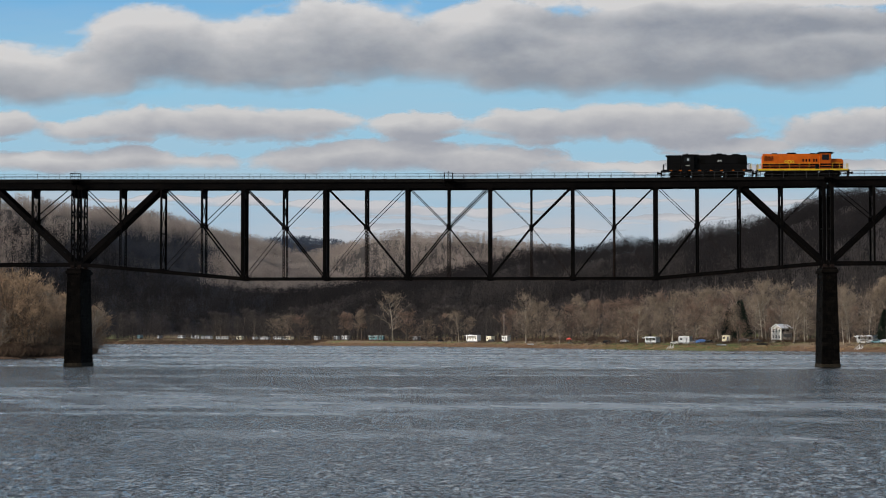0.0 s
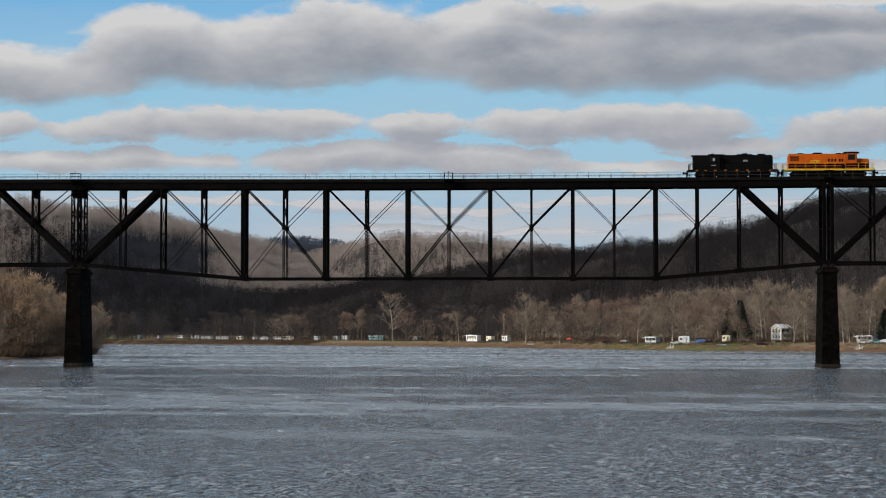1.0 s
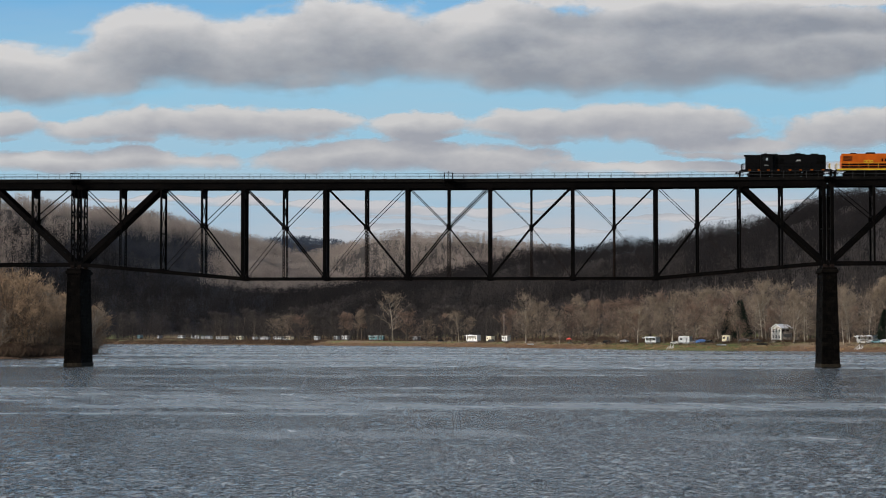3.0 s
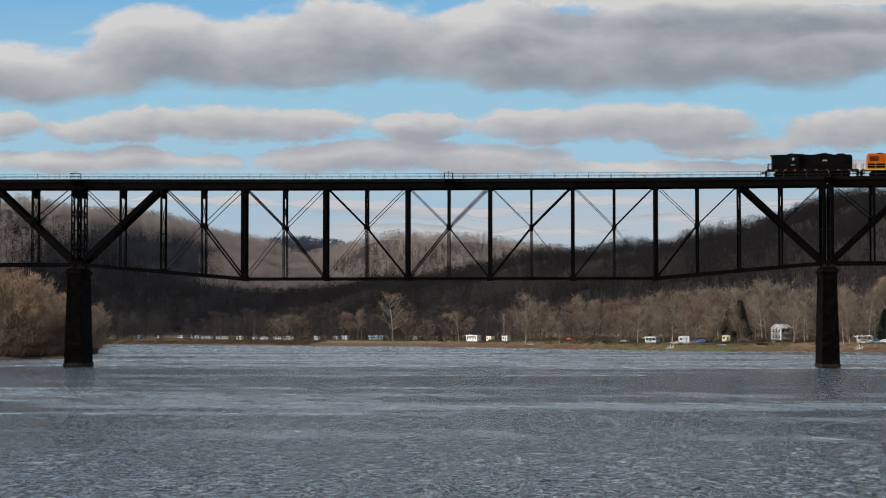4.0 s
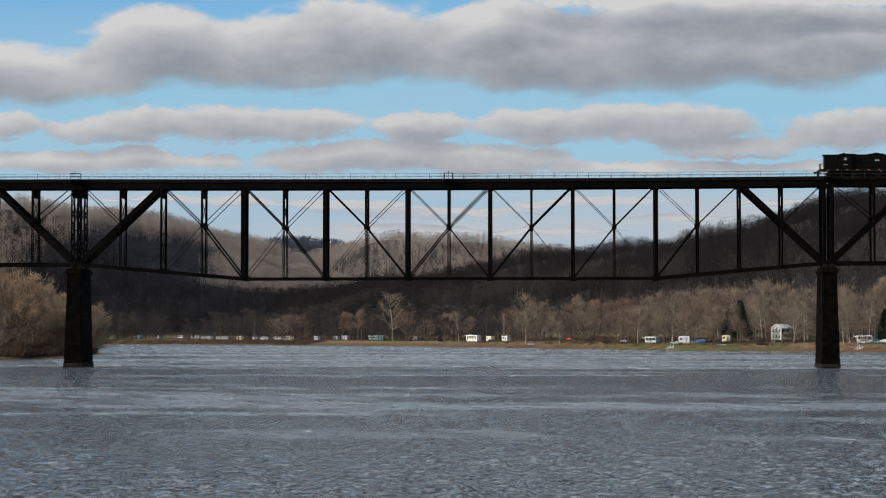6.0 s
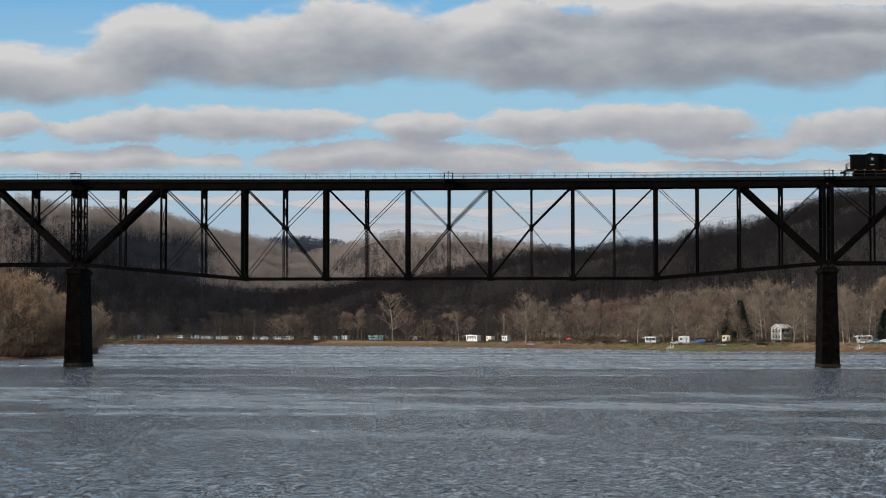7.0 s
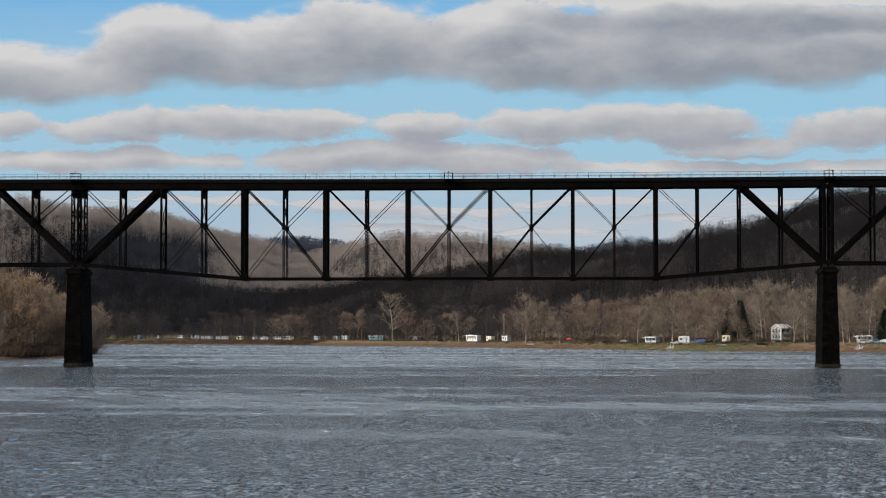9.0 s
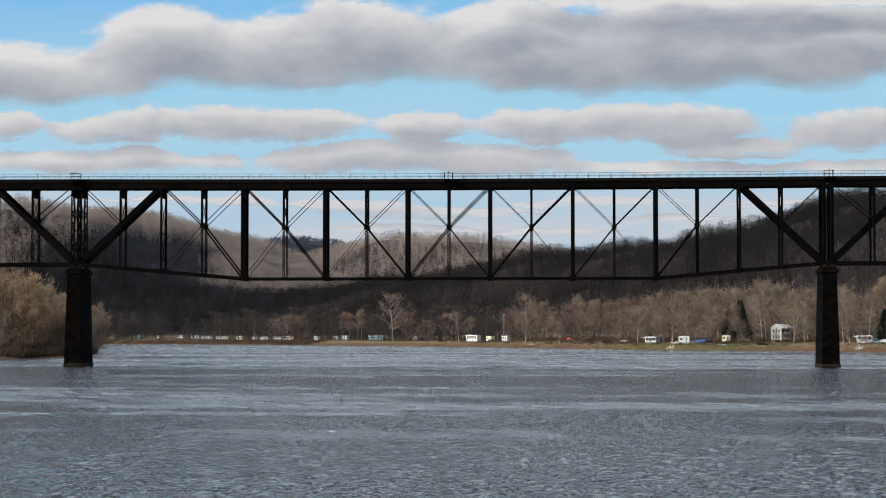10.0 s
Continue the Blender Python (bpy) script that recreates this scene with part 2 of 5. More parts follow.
CLOUDS_LOW = cloud_sheet("cloud_layer", 4490, [(-1305, 512, 90, 40), (-1060, 497, 155, 38), (-911, 519, 180, 40), (-708, 505, 242, 40), (-560, 521, 115, 23), (-319, 504, 140, 33), (-52, 505, 151, 41), (134, 507, 214, 48), (319, 503, 176, 47), (686, 493, 174, 52), (843, 503, 112, 47), (411, 449, 150, 28), (-1114, 422, 372, 32), (-546, 426, 179, 42), (-372, 436, 190, 42), (-172, 420, 202, 40), (226, 400, 325, 20), (659, 398, 199, 22), (-1730, 490, 339, 42), (1270, 461, 343, 40)],
    "low flat-bottomed grey-white clouds in rows near the horizon", 1.0, 2.4, 41.0, 32.0,
    [(0.0, (0.61, 0.595, 0.59)), (0.5, (0.475, 0.470, 0.488)), (1.0, (0.35, 0.355, 0.395))])
CLOUDS_THIN = cloud_sheet("cloud_layer", 4495, [(-900, 330, 260, 13), (-560, 318, 230, 14), (-250, 298, 260, 16), (120, 322, 220, 14), (-420, 262, 200, 12), (-60, 250, 240, 12), (300, 282, 180, 12), (560, 315, 200, 12)],
    "thin grey cloud streaks just over the hills", 1.0, 2.2, 17.0, 24.0,
    [(0.0, (0.56, 0.555, 0.575)), (0.5, (0.48, 0.485, 0.515)), (1.0, (0.40, 0.42, 0.46))])
sky_backdrop()


# ---------------------------------------------------------------- ground and water
RIVER = [(-150, -330), (-146, 60), (-139, 144), (-124, 160), (-150, 300), (-190, 480), (-232, 660), (-420, 900), (-1500, 1120), (-4500, 1300),
         (-4500, 1600), (-1500, 1420), (-356, 1289), (-262, 1224), (-171, 1050), (-91, 912), (-24, 731), (26, 573), (51, 490), (89, 456),
         (121, 393), (136, 250), (138, 60), (150, -200), (700, -356), (4500, -600), (4500, -900), (700, -520), (200, -400), (60, -366), (-60, -366), (-200, -380)]
RIDGES = [
    ([(-1053, 1871, 174), (-767, 1787, 145), (-601, 1847, 139), (-557, 1949, 138), (-534, 2020, 144), (-518, 2101, 143), (-482, 2204, 136), (-434, 2357, 128), (-419, 2459, 116), (-386, 2562, 93), (-311, 2617, 70)], 0.42),
    ([(-776, 3242, 115), (-597, 3250, 133), (-497, 3256, 134), (-412, 3210, 133), (-361, 3193, 140), (-319, 3164, 160), (-276, 3116, 166), (-209, 3119, 169), (-124, 3124, 165), (-57, 3128, 158), (-19, 3130, 147), (29, 3134, 132), (306, 3148, 138)], 0.35),
    ([(-895, 4085, 175), (-711, 4095, 186), (-601, 4100, 201), (-539, 4103, 212), (-490, 4106, 205), (-441, 4108, 198), (-220, 4121, 187)], 0.3),
    ([(-240, 1770, 35), (-190, 1672, 49), (-153, 1624, 54), (-117, 1575, 57), (-67, 1528, 63), (-15, 1430, 68), (14, 1382, 68), (56, 1334, 69), (80, 1285, 68), (110, 1236, 69), (138, 1188, 74), (172, 1139, 85), (206, 1090, 92), (225, 1041, 93), (326, 945, 114), (574, 958, 132)], 0.34),
    ([(-760, 1690, 50), (-560, 1720, 46), (-400, 1740, 43), (-240, 1770, 42)], 0.16),
]


def seg_dist(px, py, ax, ay, bx, by):
    dx, dy = bx - ax, by - ay
    t = np.clip(((px - ax) * dx + (py - ay) * dy) / (dx * dx + dy * dy), 0, 1)
    return np.hypot(px - ax - t * dx, py - ay - t * dy), t


def heights(px, py):
    """Ground height at plan points."""
    px, py = np.asarray(px, float), np.asarray(py, float)
    d = np.full(px.shape, 1e9)
    inside = np.zeros(px.shape, bool)
    for (ax, ay), (bx, by) in zip(RIVER, RIVER[1:] + RIVER[:1]):
        d = np.minimum(d, seg_dist(px, py, ax, ay, bx, by)[0])
        cross = (ay > py) != (by > py)
        xs = ax + (py - ay) * (bx - ax) / (by - ay + 1e-12)
        inside ^= cross & (px < xs)
    wob = 0.5 * np.sin(px * 0.031 + 1.3) * np.sin(py * 0.027) + 0.35 * np.sin(px * 0.11 + py * 0.07)
    bank = 3.2 * (1 - np.exp(-d / 10.0)) + np.minimum(d, 500) * 0.010 + wob * (1 - np.exp(-d / 30))
    z = np.where(inside, -np.minimum(3.0, d * 0.12), bank)
    hill = np.full(px.shape, -99.0)
    for crest, slope in RIDGES:
        for (ax, ay, az), (bx, by, bz) in zip(crest, crest[1:]):
            r, t = seg_dist(px, py, ax, ay, bx, by)
            h = az + (bz - az) * t - slope * np.maximum(0, np.sqrt(r * r + 900) - 30)
            hill = np.maximum(hill, h)
    hill = hill + 5 * np.sin(px * 0.017 + py * 0.006) * np.sin(py * 0.011) + 3 * np.sin(px * 0.043 - py * 0.03)
    hill = hill - 60 * (1 - np.clip((d - 20) / 120, 0, 1))
    k = 5.0
    z2 = np.logaddexp(z / k, hill / k) * k
    return np.where(inside, z, z2)


def ground_z(x, y):
    return float(heights([x], [y])[0])


def ground():
    rings = np.concatenate([np.arange(2, 300, 14), np.arange(300, 420, 20), np.arange(420, 1750, 9), np.arange(1750, 2600, 22), np.arange(2600, 4860, 40), [4860]])
    fine = np.radians(np.arange(-18, 13, 0.17))
    coarse = np.radians(np.arange(14, 342, 3.0))
    az = np.concatenate([fine, coarse])
    R, A = np.meshgrid(rings, az, indexing="ij")
    X, Y = EYE[0] + R * np.sin(A), EYE[1] + R * np.cos(A)
    Z = heights(X, Y)
    n, k = R.shape
    verts = np.stack([X, Y, Z], -1).reshape(-1, 3).tolist()
    faces = []
    for i in range(n - 1):
        for j in range(k):
            j2 = (j + 1) % k
            faces.append((i * k + j, i * k + j2, (i + 1) * k + j2, (i + 1) * k + j))
    faces.append(tuple(range(k))[::-1])
    me = bpy.data.meshes.new("ground")
    me.from_pydata(verts, [], faces)
    for p in me.polygons:
        p.use_smooth = True
    me.materials.append(ground_material())
    return tagged(new("ground", me), "leaf-strewn winter ground with grassy bank and wooded hills", "ground", kind="structure")


def ground_material():
    m = bpy.data.materials.new("winter_ground")
    m.use_nodes = True
    nt = m.node_tree
    N, L = nt.nodes, nt.links
    b = N["Principled BSDF"]
    geo = N.new("ShaderNodeNewGeometry")
    sp = N.new("ShaderNodeSeparateXYZ")
    L.new(geo.outputs["Position"], sp.inputs[0])

    def noise_at(scale, detail=4):
        n = N.new("ShaderNodeTexNoise")
        n.inputs["Scale"].default_value = scale
        n.inputs["Detail"].default_value = detail
        L.new(geo.outputs["Position"], n.inputs["Vector"])
        return n.outputs["Fac"]
    litter = ramp(nt, [(0.3, (0.038, 0.033, 0.030)), (0.7, (0.068, 0.056, 0.049))])
    L.new(noise_at(0.05, 6), litter.inputs[0])
    turf = ramp(nt, [(0.34, (0.17, 0.115, 0.075)), (0.50, (0.23, 0.165, 0.095)), (0.60, (0.13, 0.145, 0.05)), (0.72, (0.22, 0.185, 0.09))])
    L.new(noise_at(0.035, 5), turf.inputs[0])
    mud = ramp(nt, [(0.3, (0.095, 0.053, 0.032)), (0.7, (0.19, 0.112, 0.062))])
    L.new(noise_at(0.3, 5), mud.inputs[0])

    def band(lo, hi):
        r = N.new("ShaderNodeMapRange")
        r.inputs[1].default_value, r.inputs[2].default_value = lo, hi
        L.new(sp.outputs["Z"], r.inputs[0])
        return r.outputs[0]

    def mixed(f, a, c):
        x = N.new("ShaderNodeMix")
        x.data_type = "RGBA"
        L.new(f, x.inputs["Factor"])
        L.new(a, x.inputs[6])
        L.new(c, x.inputs[7])
        return x.outputs[2]
    col = mixed(band(1.2, 2.3), mud.outputs[0], turf.outputs[0])
    # mown lawn among the cottages
    off = N.new("ShaderNodeVectorMath")
    off.operation = "SUBTRACT"
    off.inputs[1].default_value = (58, 540, 4)
    L.new(geo.outputs["Position"], off.inputs[0])
    squash = N.new("ShaderNodeVectorMath")
    squash.operation = "MULTIPLY"
    squash.inputs[1].default_value = (1 / 62, 1 / 95, 0)
    L.new(off.outputs[0], squash.inputs[0])
    far = N.new("ShaderNodeVectorMath")
    far.operation = "LENGTH"
    L.new(squash.outputs[0], far.inputs[0])
    edge = N.new("ShaderNodeMath")
    edge.operation = "ADD"
    L.new(far.outputs["Value"], edge.inputs[0])
    L.new(noise_at(0.06, 4), edge.inputs[1])
    lawn = N.new("ShaderNodeMapRange")
    lawn.inputs[1].default_value, lawn.inputs[2].default_value = 1.1, 1.55
    lawn.inputs[3].default_value, lawn.inputs[4].default_value = 1.0, 0.0
    L.new(edge.outputs[0], lawn.inputs[0])
    green = ramp(nt, [(0.35, (0.065, 0.085, 0.024)), (0.52, (0.115, 0.120, 0.042)), (0.68, (0.17, 0.135, 0.065))])
    L.new(noise_at(0.12, 4), green.inputs[0])
    col = mixed(lawn.outputs[0], col, green.outputs[0])
    col = mixed(band(6.5, 9.0), col, litter.outputs[0])
    L.new(col, b.inputs["Base Color"])
    b.inputs["Roughness"].default_value = 0.95
    b.inputs["Specular IOR Level"].default_value = 0.15
    bp = N.new("ShaderNodeBump")
    bp.inputs["Distance"].default_value = 0.6
    L.new(noise_at(0.8, 5), bp.inputs["Height"])
    L.new(bp.outputs[0], b.inputs["Normal"])
    return m


def soft_noise(X, Y, lx, ly, rng):
    """Smooth random field from 0 to 1 with cells lx by ly metres."""
    grid = rng.rand(64, 64)
    u, v = X / lx + 1000.3, Y / ly + 1000.7
    i, j = np.floor(u).astype(int), np.floor(v).astype(int)
    f, g = u - i, v - j
    f, g = f * f * (3 - 2 * f), g * g * (3 - 2 * g)
    a = lambda p, q: grid[p % 64, q % 64]
    return (a(i, j) * (1 - f) + a(i + 1, j) * f) * (1 - g) + (a(i, j + 1) * (1 - f) + a(i + 1, j + 1) * f) * g


def wind(X, Y):
    """How far the wind roughens the water, 0 to 1: long streaks across the stream, calm above the bridge; bands and
    cells are placed to fit the camera's view.
    """
    rng = np.random.RandomState(23)
    n = sum(w * soft_noise(X + 0.4 * Y, Y, lx, ly, rng) for lx, ly, w in ((420, 75, 0.13), (150, 22, 0.22), (60, 8, 0.22), (26, 3.0, 0.12), (7, 12, 0.15), (2.2, 5, 0.16), (1.0, 2.4, 0.12)))
    usual = np.interp(Y + 370, [50, 90, 165, 195, 240, 300, 450, 600, 2000], [0.85, 0.80, 0.45, 0.45, 0.72, 0.62, 0.30, 0.20, 0.15])
    return np.clip(usual + (n - 0.51) * 5.2, 0, 1)


def waves(X, Y, rough):
    """Height of the wind ripples: crossing trains of short waves, lower in the slicks."""
    rng = np.random.RandomState(77)
    Z = np.zeros(X.shape)
    for l0, l1, count, slope in ((0.25, 0.45, 20, 0.12), (0.45, 0.9, 26, 0.14), (0.9, 1.6, 22, 0.06), (1.6, 3.5, 14, 0.012)):
        for _ in range(count):
            lam = math.exp(rng.uniform(math.log(l0), math.log(l1)))
            th = math.pi / 2 + rng.randn() * (0.60 if l0 < 1.5 else 0.4)
            Z += slope * lam / 6.283 * math.sqrt(2 / count) * np.sin((X * math.cos(th) + Y * math.sin(th)) * 6.283 / lam + rng.rand() * 6.283)
    return Z * (0.15 + 0.95 * rough)


def water():
    m = bpy.data.materials.new("river_water")
    m.use_nodes = True
    nt = m.node_tree
    N, L = nt.nodes, nt.links
    b = N["Principled BSDF"]
    b.inputs["Base Color"].default_value = (0.026, 0.027, 0.028, 1)
    b.inputs["IOR"].default_value = 1.33
    tc = N.new("ShaderNodeTexCoord")

    def nz(src, scale, stretch, detail=3, rot=0.0):
        mp = N.new("ShaderNodeMapping")
        mp.inputs["Scale"].default_value = stretch
        mp.inputs["Rotation"].default_value = (0, 0, rot)
        L.new(src, mp.inputs[0])
        n = N.new("ShaderNodeTexNoise")
        n.inputs["Scale"].default_value = scale
        n.inputs["Detail"].default_value = detail
        L.new(mp.outputs[0], n.inputs["Vector"])
        return n.outputs["Fac"]

    def math_(op, a, c):
        x = N.new("ShaderNodeMath")
        x.operation = op
        for i, q in enumerate((a, c)):
            if isinstance(q, float):
                x.inputs[i].default_value = q
            else:
                L.new(q, x.inputs[i])
        return x.outputs[0]
    # ripples and wavelets drift with the sheet; the wind's streaks say how strong they are
    small = nz(tc.outputs["Object"], 1.0, (8.0, 4.4, 1), 2, 0.05)
    mid = nz(tc.outputs["Object"], 1.0, (2.0, 1.2, 1), 2, -0.04)
    ht = math_("ADD", math_("MULTIPLY", small, 1.1), math_("MULTIPLY", mid, 2.4))
    gust = N.new("ShaderNodeAttribute")
    gust.attribute_name = "wind"
    L.new(math_("ADD", math_("MULTIPLY", gust.outputs["Fac"], -0.18), 0.29), b.inputs["Roughness"])
    bp = N.new("ShaderNodeBump")
    bp.inputs["Distance"].default_value = 0.27
    L.new(ht, bp.inputs["Height"])
    L.new(math_("ADD", math_("MULTIPLY", gust.outputs["Fac"], 0.88), 0.12), bp.inputs["Strength"])
    L.new(bp.outputs[0], b.inputs["Normal"])
    # wavelets are real relief where the water is near; the far sheet lies just under them
    near, far = [], 55.0
    while far < 1900:
        near.append(far)
        far += max(0.3, far * far / 19230 * 1.0)
    D_, A_ = np.meshgrid(np.array(near), np.radians(np.arange(-20.0, 10.8, 0.040)), indexing="ij")
    X, Y = EYE[0] + D_ * np.sin(A_), EYE[1] + D_ * np.cos(A_)
    rough = wind(X, Y)
    Z = waves(X, Y, rough)
    n, k = X.shape
    idx = np.arange(n * k).reshape(n, k)
    quads = np.stack([idx[:-1, :-1], idx[:-1, 1:], idx[1:, 1:], idx[1:, :-1]], -1).reshape(-1, 4)
    verts = np.stack([X, Y, Z], -1).reshape(-1, 3)
    verts = np.concatenate([verts, [(-4850, -1500, -1.3), (4850, -1500, -1.3), (4850, 1900, -1.3), (-4850, 1900, -1.3)]])
    quads = np.concatenate([quads, [[n * k, n * k + 1, n * k + 2, n * k + 3]]]).astype(np.int32)
    me = bpy.data.meshes.new("water")
    me.vertices.add(len(verts))
    me.vertices.foreach_set("co", verts.astype(np.float32).reshape(-1))
    me.loops.add(quads.size)
    me.loops.foreach_set("vertex_index", quads.reshape(-1))
    me.polygons.add(len(quads))
    me.polygons.foreach_set("loop_start", np.arange(0, quads.size, 4, dtype=np.int32))
    me.polygons.foreach_set("use_smooth", np.ones(len(quads), bool))
    me.update(calc_edges=True)
    me.attributes.new("wind", "FLOAT", "POINT").data.foreach_set("value", np.concatenate([rough.reshape(-1), [0.3] * 4]).astype(np.float32))
    me.materials.append(m)
    ob = new("water", me)
    return tagged(ob, "grey-blue rippled river water with calm slicks", "river", kind="structure")


ground()
WATER = water()

# ---------------------------------------------------------------- bridge
PANEL = 7.42
X0 = -85.58          # first node of the river span, near truss
DEPTH_Y = 4.70       # distance between the two trusses
Z_BOT_END, Z_BOT_MID = 18.5, 15.85


def sag(x):
    return 0.20 * (min(1.0, abs(x + 18.8) / 66.8) ** 2 - 1)


def lattice(bm, a, b, w, d, pitch=0.8, bw=0.09):
    """Laced post: two channels joined by crossing flat bars."""
    a, b = Vector(a), Vector(b)
    t = (b - a).normalized()
    u = t.cross(Vector((0, 1, 0))).normalized()
    h = w / 2 - 0.06
    for s in (-1, 1):
        bar(bm, a + u * h * s, b + u * h * s, 0.12, d)
    n = max(2, round((b - a).length / pitch))
    for i in range(n):
        p, q = a.lerp(b, i / n), a.lerp(b, (i + 1) / n)
        for s in (-1, 1):
            bar(bm, p + u * h * s, q - u * h * s, bw, 0.05)
    return bm


def bridge_span(xs, river, label):
    """A deck truss: xs are the x of its panel points. The river span is deeper amid its length."""
    n = len(xs) - 1
    top = lambda i: 32.70 + sag(xs[i])
    def bot(i):
        if not river:
            return Z_BOT_END
        k = min(i, n - i)
        return Z_BOT_END + (Z_BOT_MID - Z_BOT_END) * min(1.0, k / 4)
    def mid(i):
        return (top(i) + bot(i)) / 2 + (0.9 if 2 < i < n - 2 or not river else 0.25)
    span = empty("bridge_span", Matrix.Identity(4), label, "bridge", "spans of the railway bridge", "")
    for y in (0.0, DEPTH_Y):
        for i in range(n):
            a, b = xs[i], xs[i + 1]
            bm = bmesh.new()
            bar(bm, (a, y, top(i)), (b, y, top(i + 1)), 0.95, 0.55)
            bar(bm, (a, y, top(i) + 0.49), (b, y, top(i + 1) + 0.49), 0.05, 0.72)
            bar(bm, (a, y, top(i) - 0.47), (b, y, top(i + 1) - 0.47), 0.05, 0.66)
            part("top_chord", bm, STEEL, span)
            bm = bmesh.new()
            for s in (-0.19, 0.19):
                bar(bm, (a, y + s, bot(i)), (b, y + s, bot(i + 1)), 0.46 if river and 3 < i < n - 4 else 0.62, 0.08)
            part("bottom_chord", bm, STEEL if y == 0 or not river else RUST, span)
        for i in range(n + 1):
            x = xs[i]
            even = i % 2 == 0
            # gusset plates at the panel points
            bm = bmesh.new()
            g = 0.55 if even else 0.26
            box(bm, x - g, x + g, y - 0.31, y + 0.31, top(i) - 0.66, top(i) + 0.2)
            part("gusset", bm, STEEL, span)
            if even:
                bm = bmesh.new()
                box(bm, x - 0.55, x + 0.55, y - 0.27, y + 0.27, bot(i) - 0.35, bot(i) + 0.5)
                part("gusset", bm, STEEL, span)
            if even:
                bm = bmesh.new()
                if i in (0, n) and x > 0:
                    bar(bm, (x, y, bot(i)), (x, y, top(i)), 0.62, 0.5)
                    bar(bm, (x, y - 0.27, bot(i)), (x, y - 0.27, top(i)), 0.34, 0.05)
                elif i in (0, n):
                    lattice(bm, (x, y, bot(i)), (x, y, top(i)), 0.66, 0.5, 1.9, 0.13)
                elif i in (2, n - 2):
                    bar(bm, (x, y, bot(i)), (x, y, top(i)), 0.34, 0.45)
                else:
                    bar(bm, (x, y, bot(i)), (x, y, top(i)), 0.66, 0.5)
                    bar(bm, (x, y - 0.27, bot(i)), (x, y - 0.27, top(i)), 0.30, 0.05)
                part("post", bm, STEEL, span)
            else:
                bm = bmesh.new()
                bar(bm, (x, y, mid(i)), (x, y, top(i)), 0.38, 0.4)
                part("post", bm, STEEL, span)
                bm = bmesh.new()
                if x > 10:
                    bar(bm, (x, y, bot(i)), (x, y, mid(i)), 0.34, 0.3)
                else:
                    lattice(bm, (x, y, bot(i)), (x, y, mid(i)), 0.40, 0.3, 0.55, 0.06)
                part("hanger", bm, RUST if 3 < i < n - 3 else STEEL, span)
                bm = bmesh.new()
                box(bm, x - 0.36, x + 0.36, y - 0.22, y + 0.22, mid(i) - 0.45, mid(i) + 0.45, 0.12)
                part("joint_plate", bm, STEEL, span)

        def diag(i, zi, j, zj, w, pair=0.0, mat=STEEL, name="diagonal"):
            bm = bmesh.new()
            a, b = Vector((xs[i], y, zi)), Vector((xs[j], y, zj))
            if pair:
                u = (b - a).normalized().cross(Vector((0, 1, 0)))
                for s in (-1, 1):
                    bar(bm, a + u * pair * s, b + u * pair * s, w, 0.08)
            else:
                bar(bm, a, b, w, 0.34)
            part(name, bm, mat, span)
        half = n // 2
        for m in range(1, n, 2):
            left = m < half
            c, o = (m - 1, m + 1) if left else (m + 1, m - 1)   # node towards the pier, node towards the middle
            if m in (1, n - 1):
                bm = bmesh.new()
                a, b = Vector((xs[c], y, bot(c) + 0.2)), Vector((xs[o], y, top(o)))
                bar(bm, a, b, 0.86, 0.10)
                bar(bm, a + Vector((0, 0.3, 0)), b + Vector((0, 0.3, 0)), 0.86, 0.10)
                part("end_post", bm, STEEL, span)
                diag(m, mid(m), c, top(c), 0.12)
            elif m == half:
                for p, q in ((m - 1, m + 1), (m + 1, m - 1)):
                    diag(m, mid(m), p, top(p), 0.13, 0.12)
                    diag(m, mid(m), p, bot(p), 0.22)
            else:
                heavy = abs(m - half) / half
                diag(c, top(c), m, mid(m), 0.14 + 0.14 * (1 - heavy))
                diag(m, mid(m), o, bot(o), 0.16 + 0.16 * heavy)
                diag(m, mid(m), o, top(o), 0.09)
                diag(m, mid(m), c, bot(c), 0.06, 0.0, RUST)
    # cross frames between the two trusses
    for i in range(n + 1):
        x = xs[i]
        bm = bmesh.new()
        bar(bm, (x, 0, top(i) - 1.25), (x, DEPTH_Y, top(i) - 1.25), 1.75, 0.28)
        part("sway_frame", bm, STEEL, span)
        zt, zb = top(i) - 2.1, (mid(i) if i % 2 else bot(i)) + 0.4
        k = 1 if i % 2 else 2
        for q in range(k):
            za, zc = zb + (zt - zb) * q / k, zb + (zt - zb) * (q + 1) / k
            for s in (0, 1):
                bm = bmesh.new()
                bar(bm, (x, 0.1, za if s else zc), (x, DEPTH_Y - 0.1, zc if s else za), 0.10, 0.10)
                part("sway_brace", bm, STEEL, span)
            bm = bmesh.new()
            bar(bm, (x, 0.1, za), (x, DEPTH_Y - 0.1, za), 0.20, 0.22)
            part("sway_strut", bm, STEEL, span)
    for i in range(n):
        for s in (0, 1):
            bm = bmesh.new()
            bar(bm, (xs[i], 0.1 if s else DEPTH_Y - 0.1, bot(i)), (xs[i + 1], DEPTH_Y - 0.1 if s else 0.1, bot(i + 1)), 0.10, 0.10)
            part("lateral_brace", bm, STEEL, span)
    return span


